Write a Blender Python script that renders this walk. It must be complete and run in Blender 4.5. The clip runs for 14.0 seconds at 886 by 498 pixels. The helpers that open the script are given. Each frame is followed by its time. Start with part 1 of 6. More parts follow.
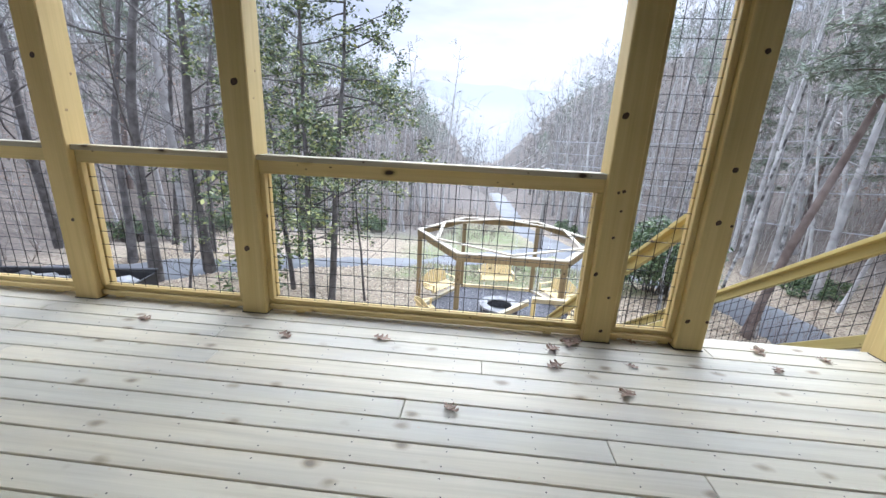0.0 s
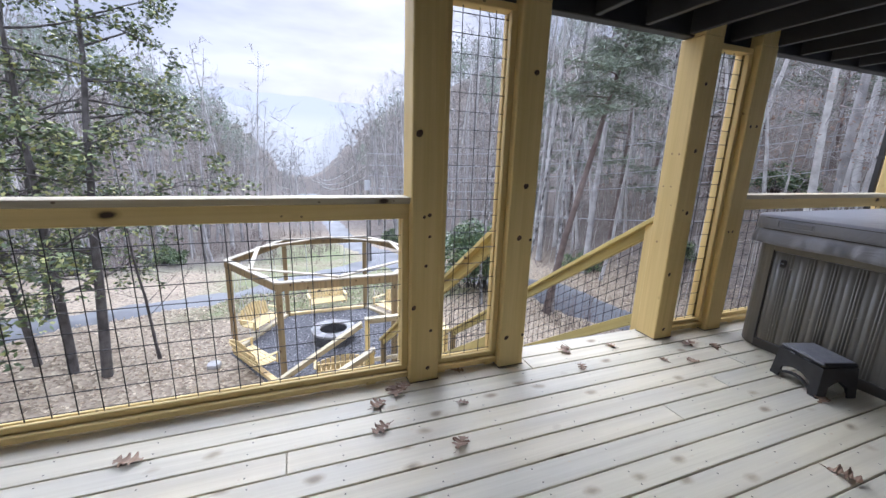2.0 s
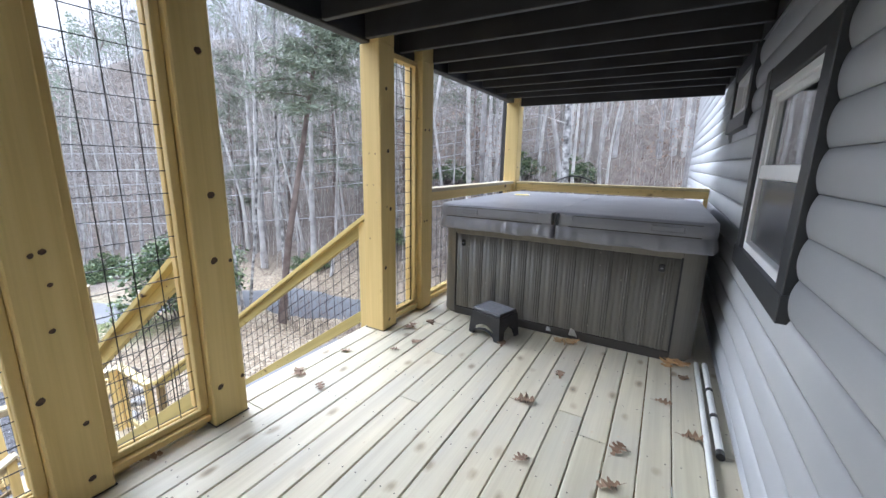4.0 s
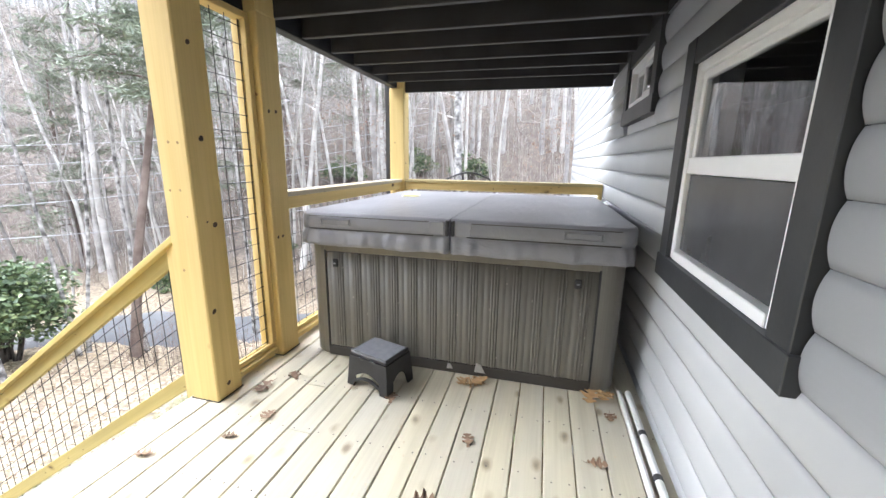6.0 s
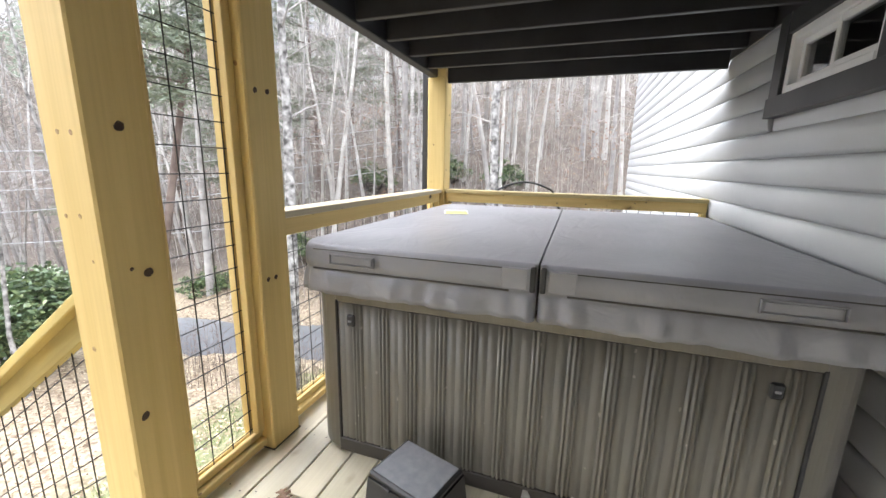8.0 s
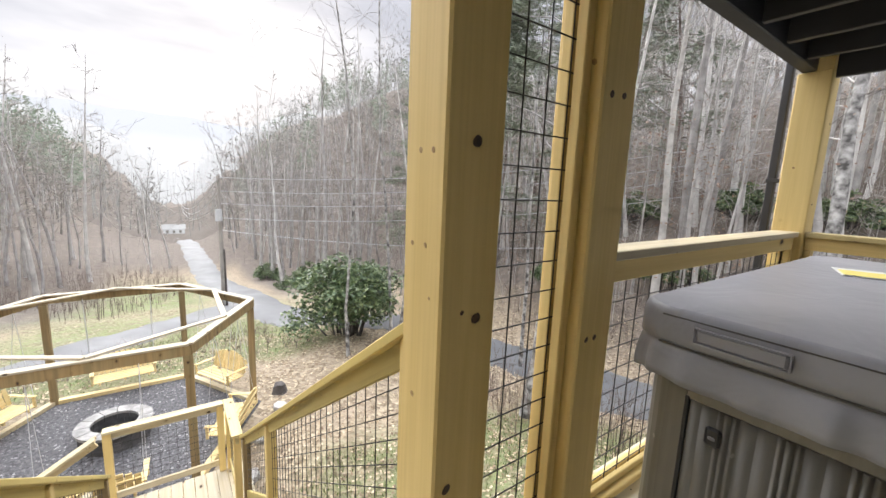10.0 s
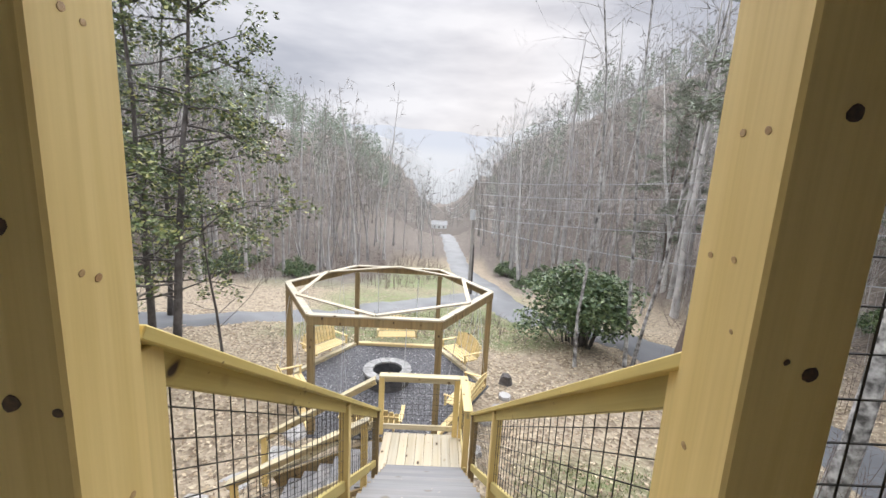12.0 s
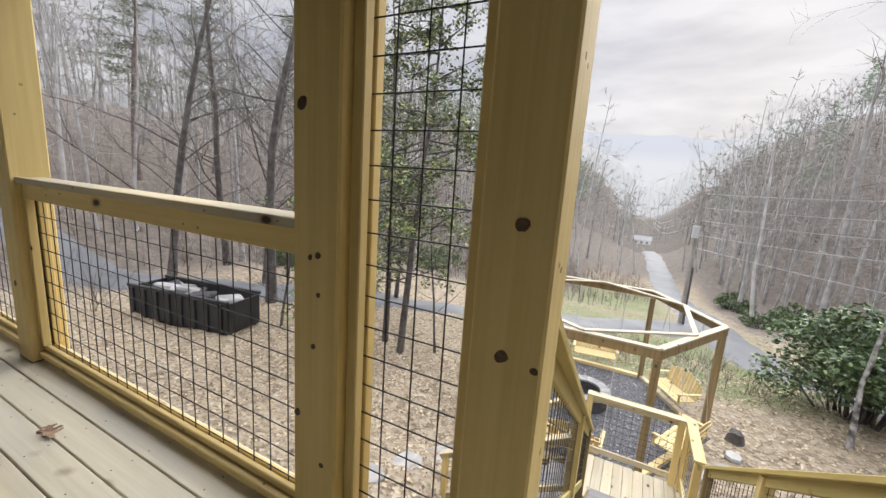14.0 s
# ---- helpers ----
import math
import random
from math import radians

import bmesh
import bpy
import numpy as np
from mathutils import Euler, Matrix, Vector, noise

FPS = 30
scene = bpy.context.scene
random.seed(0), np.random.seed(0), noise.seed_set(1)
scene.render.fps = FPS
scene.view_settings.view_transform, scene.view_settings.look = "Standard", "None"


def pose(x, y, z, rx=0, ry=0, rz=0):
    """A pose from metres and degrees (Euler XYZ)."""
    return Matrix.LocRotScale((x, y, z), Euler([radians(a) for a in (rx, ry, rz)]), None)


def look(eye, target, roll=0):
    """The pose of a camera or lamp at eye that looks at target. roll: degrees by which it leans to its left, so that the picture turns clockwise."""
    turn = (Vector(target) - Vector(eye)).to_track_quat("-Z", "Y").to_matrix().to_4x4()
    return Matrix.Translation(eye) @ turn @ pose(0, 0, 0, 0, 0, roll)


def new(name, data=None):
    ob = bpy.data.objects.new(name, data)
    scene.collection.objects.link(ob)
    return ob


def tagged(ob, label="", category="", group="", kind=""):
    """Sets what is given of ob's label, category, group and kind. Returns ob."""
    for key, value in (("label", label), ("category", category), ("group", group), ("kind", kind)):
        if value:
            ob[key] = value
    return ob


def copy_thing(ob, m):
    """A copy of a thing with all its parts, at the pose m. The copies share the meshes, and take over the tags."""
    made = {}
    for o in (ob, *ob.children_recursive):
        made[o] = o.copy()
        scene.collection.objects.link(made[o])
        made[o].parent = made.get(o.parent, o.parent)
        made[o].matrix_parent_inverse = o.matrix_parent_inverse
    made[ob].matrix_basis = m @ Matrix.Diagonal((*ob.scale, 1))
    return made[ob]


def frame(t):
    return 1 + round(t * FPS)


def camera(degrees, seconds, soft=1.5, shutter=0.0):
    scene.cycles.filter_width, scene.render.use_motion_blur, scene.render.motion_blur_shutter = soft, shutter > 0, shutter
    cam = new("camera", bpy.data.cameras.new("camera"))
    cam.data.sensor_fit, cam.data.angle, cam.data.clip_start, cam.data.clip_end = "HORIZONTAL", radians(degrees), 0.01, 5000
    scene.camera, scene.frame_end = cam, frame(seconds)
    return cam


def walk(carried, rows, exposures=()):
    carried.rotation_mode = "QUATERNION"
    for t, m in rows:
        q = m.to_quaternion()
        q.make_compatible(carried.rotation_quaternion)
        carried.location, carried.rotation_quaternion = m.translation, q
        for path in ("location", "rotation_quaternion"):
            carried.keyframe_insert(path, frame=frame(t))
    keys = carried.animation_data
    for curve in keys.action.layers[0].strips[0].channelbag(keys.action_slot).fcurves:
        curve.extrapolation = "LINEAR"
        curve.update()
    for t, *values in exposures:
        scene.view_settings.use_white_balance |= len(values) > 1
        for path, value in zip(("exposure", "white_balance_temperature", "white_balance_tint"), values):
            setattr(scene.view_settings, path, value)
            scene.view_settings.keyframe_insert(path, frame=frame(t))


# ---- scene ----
cam = camera(97.8, 14.0)
LOW_SKY, HIGH_SKY = 0.222, 1.1
EXPOSURES = [(0, 2.3, 5500, 10), (2, 2.1, 5500, 15), (3.4, 2.25, 5480, 15), (4.2, 2.75, 5600, 10), (6.5, 3.3, 6100, 10), (7.2, 3.3, 6150, 10), (9.5, 2.4, 6600, 10), (10.6, 2.12, 6500, 10), (12, 1.95, 6400, 10), (14, 1.88, 6500, 10)]
PATH = [
    (0, (0.035, 0.027, 1.323), (-0.11, 1.943, 0.77), 2.9),
    (0.5, (0.065, 0.229, 1.329), (-0.069, 2.149, 0.785), 2.8),
    (1, (0.11, 0.351, 1.352), (0.128, 2.281, 0.829), 2.6),
    (1.5, (0.207, 0.413, 1.384), (0.517, 2.326, 0.892), 2.3),
    (2, (0.258, 0.464, 1.381), (0.95, 2.283, 0.917), 1.8),
    (2.5, (0.35, 0.547, 1.367), (1.38, 2.204, 0.929), 1.3),
    (3, (0.415, 0.577, 1.399), (1.709, 2.035, 0.954), 1.6),
    (3.5, (0.44, 0.63, 1.404), (1.977, 1.831, 0.96), 1.5),
    (4, (0.497, 0.62, 1.393), (2.196, 1.582, 0.959), 1.1),
    (4.2, (0.586, 0.654, 1.416), (2.323, 1.534, 0.963), 1.5),
    (6.3, (1.445, 0.819, 1.377), (3.338, 1.289, 0.938), 0.7),
    (6.5, (1.555, 0.842, 1.384), (3.451, 1.303, 0.943), 0.7),
    (7, (1.779, 0.941, 1.372), (3.679, 1.384, 0.933), 0.7),
    (7.2, (1.867, 0.992, 1.374), (3.767, 1.441, 0.935), 0.8),
    (9.3, (2.37, 1.651, 1.377), (3.874, 2.927, 1.047), 1.7),
    (9.5, (2.369, 1.701, 1.374), (3.777, 3.085, 1.054), 1.9),
    (10, (2.358, 1.784, 1.361), (3.499, 3.396, 1.05), 2.3),
    (10.5, (2.37, 1.846, 1.343), (3.218, 3.631, 1.033), 2.6),
    (11, (2.385, 1.885, 1.337), (2.937, 3.781, 1.019), 2.8),
    (11.5, (2.361, 1.88, 1.33), (2.641, 3.833, 1.005), 3.2),
    (12, (2.316, 1.887, 1.332), (2.348, 3.857, 0.992), 3.1),
    (12.5, (2.232, 1.867, 1.327), (2.045, 3.827, 0.981), 3.2),
    (13, (2.113, 1.822, 1.328), (1.705, 3.748, 0.976), 3.5),
    (13.5, (1.976, 1.758, 1.328), (1.334, 3.619, 0.972), 3.6),
    (14, (1.814, 1.679, 1.31), (0.929, 3.436, 0.953), 3.9),
]
walk(cam, [(t, look(eye, target, roll)) for t, eye, target, roll in PATH], EXPOSURES)

# ---- light ----
world = bpy.data.worlds.new("overcast")
scene.world = world
world.use_nodes = True
wn, wl = world.node_tree.nodes, world.node_tree.links
wn.clear()
w_out = wn.new("ShaderNodeOutputWorld")
sky = wn.new("ShaderNodeTexSky")
sky.sky_type, sky.sun_disc = "NISHITA", False
sky.sun_elevation, sky.sun_rotation = radians(19), radians(9)
w_sky = wn.new("ShaderNodeBackground")
w_sky.inputs[1].default_value = 0.0015
wl.new(sky.outputs[0], w_sky.inputs[0])
w_co = wn.new("ShaderNodeTexCoord")
w_map = wn.new("ShaderNodeMapping")
w_map.inputs["Scale"].default_value = (1.3, 1.3, 5.0)
wl.new(w_co.outputs["Generated"], w_map.inputs[0])
w_noise = wn.new("ShaderNodeTexNoise")
w_noise.inputs["Scale"].default_value, w_noise.inputs["Detail"].default_value = 1.6, 5
wl.new(w_map.outputs[0], w_noise.inputs["Vector"])
w_ramp = wn.new("ShaderNodeValToRGB")
w_ramp.color_ramp.elements[0].position, w_ramp.color_ramp.elements[0].color = 0.38, (0.60, 0.615, 0.69, 1)
w_ramp.color_ramp.elements[1].position, w_ramp.color_ramp.elements[1].color = 0.60, (0.98, 0.975, 1.02, 1)
wl.new(w_noise.outputs[0], w_ramp.inputs[0])
w_sep = wn.new("ShaderNodeSeparateXYZ")
wl.new(w_co.outputs["Generated"], w_sep.inputs[0])
w_lift = wn.new("ShaderNodeMapRange")
w_lift.interpolation_type = "SMOOTHSTEP"
for k, v in zip(("From Min", "From Max", "To Min", "To Max"), (0.37, 0.64, LOW_SKY, HIGH_SKY)):
    w_lift.inputs[k].default_value = v
wl.new(w_sep.outputs["Z"], w_lift.inputs["Value"])
w_cloud = wn.new("ShaderNodeBackground")
wl.new(w_lift.outputs[0], w_cloud.inputs[1])
wl.new(w_ramp.outputs[0], w_cloud.inputs[0])
w_add = wn.new("ShaderNodeAddShader")
wl.new(w_sky.outputs[0], w_add.inputs[0])
wl.new(w_cloud.outputs[0], w_add.inputs[1])
wl.new(w_add.outputs[0], w_out.inputs[0])

sun = new("sun", bpy.data.lights.new("sun", "SUN"))
sun.data.energy, sun.data.angle, sun.data.color = 1.25, radians(60), (1.0, 0.98, 0.95)
sun.matrix_world = look((5, 30, 10.5), (0, 0, 0))


# ---- materials ----
def material(name):
    m = bpy.data.materials.new(name)
    m.use_nodes = True
    nt = m.node_tree
    return m, nt.nodes, nt.links, nt.nodes["Principled BSDF"]


def node(nodes, kind, **values):
    n = nodes.new(kind)
    for k, v in values.items():
        n.inputs[k.replace("_", " ")].default_value = v
    return n


def ramp(nodes, links, source, stops):
    r = nodes.new("ShaderNodeValToRGB")
    e = r.color_ramp.elements
    while len(e) < len(stops):
        e.new(0.5)
    for k, (pos, col) in enumerate(stops):
        e[k].position, e[k].color = pos, (*col, 1)
    links.new(source, r.inputs[0])
    return r.outputs[0]


def mix(nodes, links, fac, a, b, mode="MIX"):
    n = nodes.new("ShaderNodeMix")
    n.data_type, n.blend_type = "RGBA", mode
    for sock, v in ((n.inputs["Factor"], fac), (n.inputs["A"], a), (n.inputs["B"], b)):
        if isinstance(v, (int, float)):
            sock.default_value = v
        elif isinstance(v, tuple):
            sock.default_value = (*v, 1)
        else:
            links.new(v, sock)
    return n.outputs["Result"]


def coords(nodes, links, scale, shift=True, kind="Object", tilt=0.0):
    """Object coordinates, scaled, each object shifted by its own random."""
    co = nodes.new("ShaderNodeTexCoord")
    out = co.outputs[kind]
    if shift:
        info = nodes.new("ShaderNodeObjectInfo")
        add = nodes.new("ShaderNodeVectorMath")
        add.operation = "MULTIPLY_ADD"
        links.new(info.outputs["Random"], add.inputs[0])
        add.inputs[1].default_value = (7.3, 3.1, 5.7)
        links.new(out, add.inputs[2])
        out = add.outputs[0]
    if tilt:
        turn = nodes.new("ShaderNodeVectorRotate")
        turn.rotation_type = "X_AXIS"
        turn.inputs["Angle"].default_value = radians(tilt)
        links.new(out, turn.inputs["Vector"])
        out = turn.outputs[0]
    mp = nodes.new("ShaderNodeMapping")
    mp.inputs["Scale"].default_value = scale
    links.new(out, mp.inputs[0])
    return mp.outputs[0], out


def bump(nodes, links, bsdf, height, strength, dist):
    b = nodes.new("ShaderNodeBump")
    b.inputs["Strength"].default_value, b.inputs["Distance"].default_value = strength, dist
    links.new(height, b.inputs["Height"])
    links.new(b.outputs[0], bsdf.inputs["Normal"])


def wood(name, axis, pale, dark, knot=(0.035, 0.017, 0.008), knots=5.5, stain=None, rough=0.7, amount=0.5, knot_size=(0.07, 0.115), tilt=0.0, pins=0.8):
    """Sawn softwood with its grain along an axis (0, 1 or 2), knots, and stains."""
    m, n, l, b = material(name)
    sc = [15.0, 15.0, 15.0]
    sc[axis] = 0.55
    v, raw = coords(n, l, sc, tilt=tilt)
    grain = node(n, "ShaderNodeTexNoise", Scale=1.0, Detail=6.0, Distortion=0.8)
    l.new(v, grain.inputs["Vector"])
    col = ramp(n, l, grain.outputs[0], [(0.3, dark), (0.62, pale)])
    info = n.new("ShaderNodeObjectInfo")
    tone = ramp(n, l, info.outputs["Random"], [(0.0, (0.9, 0.91, 0.91)), (0.5, (1, 1, 1)), (1.0, (1.04, 1.01, 0.97))])
    col = mix(n, l, 1.0, col, tone, "MULTIPLY")
    if stain:
        v2, _ = coords(n, l, [3.0 if k != axis else 1.1 for k in range(3)], tilt=tilt)
        blot = node(n, "ShaderNodeTexNoise", Scale=1.0, Detail=4.0)
        l.new(v2, blot.inputs["Vector"])
        f = ramp(n, l, blot.outputs[0], [(0.42, (0, 0, 0)), (0.68, (amount, amount, amount))])
        col = mix(n, l, f, col, stain)
    fs = [95.0, 95.0, 95.0]
    fs[axis] = 1.7
    v4, _ = coords(n, l, fs, tilt=tilt)
    fine = node(n, "ShaderNodeTexNoise", Scale=1.0, Detail=3.0)
    l.new(v4, fine.inputs["Vector"])
    col = mix(n, l, 1.0, col, ramp(n, l, fine.outputs[0], [(0.3, (0.95, 0.94, 0.92)), (0.6, (1.01, 1.01, 1.0))]), "MULTIPLY")
    v3, _ = coords(n, l, [1.0 if k != axis else 0.62 for k in range(3)])
    warp = node(n, "ShaderNodeTexNoise", Scale=14.0, Detail=2.0)
    l.new(v3, warp.inputs["Vector"])
    push = n.new("ShaderNodeVectorMath")
    push.operation = "MULTIPLY_ADD"
    l.new(warp.outputs["Color"], push.inputs[0])
    push.inputs[1].default_value = (0.03, 0.03, 0.03)
    l.new(v3, push.inputs[2])
    vor = node(n, "ShaderNodeTexVoronoi", Scale=knots)
    l.new(push.outputs[0], vor.inputs["Vector"])
    halo = ramp(n, l, vor.outputs["Distance"], [(knot_size[1] * 0.9, (0.72, 0.66, 0.58)), (knot_size[1] * 1.7, (1, 1, 1))])
    col = mix(n, l, 1.0, col, halo, "MULTIPLY")
    pin = node(n, "ShaderNodeTexVoronoi", Scale=knots * 2.4)
    l.new(push.outputs[0], pin.inputs["Vector"])
    col = mix(n, l, ramp(n, l, pin.outputs["Distance"], [(0.05, (pins, pins, pins)), (0.085, (0, 0, 0))]), col, tuple(2.2 * q for q in knot))
    f = ramp(n, l, vor.outputs["Distance"], [(knot_size[0], (1, 1, 1)), (knot_size[1], (0, 0, 0))])
    col = mix(n, l, f, col, knot)
    l.new(col, b.inputs["Base Color"])
    b.inputs["Roughness"].default_value = rough
    bump(n, l, b, grain.outputs[0], 0.25, 0.004)
    return m


def plain(name, col, col2, rough=0.6, scale=8.0, metal=0.0, bumpy=0.15, dist=0.002, detail=5.0, shift=True):
    """A surface with soft variation between two tones and a fine relief."""
    m, n, l, b = material(name)
    v, _ = coords(n, l, (1, 1, 1), shift)
    big = node(n, "ShaderNodeTexNoise", Scale=scale, Detail=detail)
    l.new(v, big.inputs["Vector"])
    fine = node(n, "ShaderNodeTexNoise", Scale=scale * 14, Detail=3.0)
    l.new(v, fine.inputs["Vector"])
    c = ramp(n, l, big.outputs[0], [(0.35, col), (0.68, col2)])
    l.new(c, b.inputs["Base Color"])
    b.inputs["Roughness"].default_value, b.inputs["Metallic"].default_value = rough, metal
    bump(n, l, b, fine.outputs[0], bumpy, dist)
    return m


PALE, WARM = (0.69, 0.53, 0.225), (0.61, 0.455, 0.175)
post_wood = wood("pine_post", 2, PALE, WARM, knots=3.2, knot_size=(0.02, 0.035), pins=0.0)
rail_x = wood("pine_rail_x", 0, PALE, WARM, knots=5.0)
rail_y = wood("pine_rail_y", 1, PALE, WARM, knots=5.0)
cap_x = wood("weathered_cap_x", 0, (0.60, 0.52, 0.34), (0.44, 0.36, 0.2), stain=(0.3, 0.29, 0.25))
pale_cap = wood("pale_cap", 0, (0.48, 0.43, 0.33), (0.36, 0.31, 0.22), stain=(0.3, 0.28, 0.24))
cap_y = wood("weathered_cap_y", 1, (0.58, 0.475, 0.23), (0.44, 0.34, 0.14), stain=(0.34, 0.3, 0.17))
slope_cap = wood("weathered_slope_cap", 1, (0.53, 0.425, 0.15), (0.41, 0.32, 0.10), stain=(0.33, 0.28, 0.11), tilt=34.4)
old_post = wood("treated_post", 2, (0.28, 0.195, 0.09), (0.16, 0.11, 0.05), stain=(0.2, 0.17, 0.09))
deck_wood = wood("deck_board", 0, (0.67, 0.62, 0.475), (0.56, 0.51, 0.375), knot=(0.27, 0.22, 0.15), knots=6.0, stain=(0.50, 0.48, 0.42), rough=0.55, amount=0.6, knot_size=(0.055, 0.12))
landing_wood = wood("landing_board", 1, (0.56, 0.50, 0.37), (0.44, 0.38, 0.26), stain=(0.37, 0.35, 0.3))
swing_x = wood("cedar_slat", 0, (0.70, 0.57, 0.30), (0.58, 0.44, 0.2), knots=3.0)
black_paint = plain("black_stained_timber", (0.018, 0.018, 0.02), (0.031, 0.031, 0.034), 0.55, 3.0)
wire_metal = plain("black_wire", (0.018, 0.018, 0.018), (0.03, 0.028, 0.025), 0.45, 30.0, 0.4)
siding_paint = plain("grey_siding_paint", (0.40, 0.413, 0.43), (0.44, 0.453, 0.47), 0.42, 1.6, 0, 0.12)
casing_paint = plain("charcoal_casing_paint", (0.028, 0.03, 0.033), (0.045, 0.047, 0.05), 0.45, 4.0, 0, 0.2)
white_vinyl = plain("white_vinyl", (0.76, 0.77, 0.78), (0.82, 0.82, 0.82), 0.35, 3.0, 0, 0.03)
pvc = plain("white_pipe", (0.7, 0.7, 0.68), (0.8, 0.8, 0.78), 0.35, 6.0)
screen_mesh = plain("insect_screen", (0.06, 0.062, 0.066), (0.09, 0.092, 0.096), 0.24, 2.0, 0, 0.05)
tub_panel = wood("taupe_tub_panel", 2, (0.215, 0.202, 0.174), (0.188, 0.176, 0.151), knot=(0.17, 0.16, 0.135), knot_size=(0.002, 0.004), rough=0.33)
tub_trim = plain("dark_tub_trim", (0.055, 0.05, 0.045), (0.075, 0.068, 0.06), 0.4, 3.0)


def creased_vinyl():
    """Grey coated fabric with soft sagging creases and a fine weave."""
    m = plain("grey_vinyl_cover", (0.255, 0.257, 0.278), (0.32, 0.322, 0.345), 0.40, 1.8, 0, 0.3, 0.003)
    n, l = m.node_tree.nodes, m.node_tree.links
    b = n["Principled BSDF"]
    weave = b.inputs["Normal"].links[0].from_node
    v, _ = coords(n, l, (2.0, 3.4, 4.0))
    fold = node(n, "ShaderNodeTexNoise", Scale=1.5, Detail=2.0, Distortion=2.0)
    l.new(v, fold.inputs["Vector"])
    k = n.new("ShaderNodeBump")
    k.inputs["Strength"].default_value, k.inputs["Distance"].default_value = 0.2, 0.04
    l.new(fold.outputs[0], k.inputs["Height"])
    l.new(k.outputs[0], weave.inputs["Normal"])
    return m


vinyl = creased_vinyl()
black_plastic = plain("black_plastic", (0.018, 0.018, 0.02), (0.032, 0.032, 0.034), 0.4, 12.0)
grey_plastic = plain("grey_step_top", (0.2, 0.205, 0.225), (0.25, 0.255, 0.27), 0.5, 30.0, 0, 0.5)
stone = plain("pale_stone", (0.25, 0.243, 0.23), (0.43, 0.42, 0.40), 0.8, 3.0, 0, 0.5, 0.01)
cap_stone = plain("weathered_cap_stone", (0.2, 0.2, 0.195), (0.38, 0.375, 0.36), 0.85, 5.0, 0, 0.6, 0.008)
pit_stone = plain("charcoal_block", (0.05, 0.05, 0.052), (0.09, 0.09, 0.095), 0.8, 6.0, 0, 0.6, 0.008)
steel_black = plain("black_dumpster_paint", (0.012, 0.012, 0.013), (0.024, 0.024, 0.026), 0.55, 1.5)
rubbish = plain("pale_rubbish", (0.12, 0.12, 0.118), (0.34, 0.335, 0.325), 0.7, 2.0)
paper_white = plain("white_paper", (0.7, 0.7, 0.68), (0.8, 0.8, 0.78), 0.7, 9.0)
paper_yellow = plain("yellow_paper", (0.75, 0.62, 0.12), (0.82, 0.7, 0.2), 0.6, 9.0)
bark_grey = plain("grey_bark", (0.23, 0.22, 0.213), (0.40, 0.385, 0.375), 0.9, 2.5, 0, 0.8, 0.02, shift=False)
bark_dark = plain("dark_bark", (0.055, 0.048, 0.045), (0.13, 0.12, 0.113), 0.9, 4.0, 0, 0.8, 0.02)
bark_brown = plain("red_brown_bark", (0.11, 0.08, 0.068), (0.19, 0.15, 0.13), 0.9, 3.0, 0, 0.8, 0.02)
bark_white = plain("white_birch_bark", (0.05, 0.047, 0.044), (0.46, 0.45, 0.435), 0.8, 5.5, 0, 0.5, 0.01)
pale_trunk = plain("pale_smooth_bark", (0.34, 0.325, 0.30), (0.55, 0.535, 0.505), 0.85, 3.5, 0, 0.4, 0.01)
pole_wood = plain("utility_pole_wood", (0.23, 0.215, 0.2), (0.35, 0.33, 0.305), 0.85, 2.0)
cable_grey = plain("aluminium_cable", (0.42, 0.43, 0.445), (0.5, 0.51, 0.525), 0.5, 1.0)
room_paint = plain("darkened_room_paint", (0.10, 0.1, 0.1), (0.14, 0.14, 0.14), 0.8, 1.0)


def leafy(name, stops, rough=0.45, trans=0.0):
    """Leaves: each loose leaf its own tone."""
    m, n, l, b = material(name)
    g = n.new("ShaderNodeNewGeometry")
    c = ramp(n, l, g.outputs["Random Per Island"], stops)
    l.new(c, b.inputs["Base Color"])
    b.inputs["Roughness"].default_value = rough
    return m


holly_leaf = leafy("evergreen_leaf", [(0.0, (0.035, 0.055, 0.025)), (0.45, (0.085, 0.12, 0.045)), (0.75, (0.19, 0.23, 0.085)), (1.0, (0.36, 0.36, 0.12))])
laurel_leaf = leafy("laurel_leaf", [(0.0, (0.035, 0.065, 0.028)), (0.6, (0.08, 0.125, 0.05)), (1.0, (0.2, 0.25, 0.11))])
needle = leafy("pine_needle", [(0.0, (0.12, 0.148, 0.105)), (1.0, (0.22, 0.255, 0.175))], 0.6)
dead_leaf = leafy("dry_leaf", [(0.0, (0.11, 0.07, 0.042)), (0.5, (0.29, 0.22, 0.135)), (1.0, (0.55, 0.46, 0.32))], 0.7)
rust_leaf = leafy("rust_leaf", [(0.0, (0.2, 0.12, 0.085)), (1.0, (0.38, 0.26, 0.185))], 0.7)
deck_leaf = plain("oak_leaf", (0.17, 0.10, 0.06), (0.36, 0.24, 0.15), 0.65, 9.0)
tan_leaf = plain("tan_leaf", (0.42, 0.25, 0.10), (0.6, 0.4, 0.2), 0.6, 7.0)

glass, gn, gl, gb = material("window_glass")
gb.inputs["Transmission Weight"].default_value, gb.inputs["Roughness"].default_value = 1.0, 0.0
gb.inputs["IOR"].default_value, gb.inputs["Base Color"].default_value = 1.52, (0.9, 0.93, 0.94, 1)


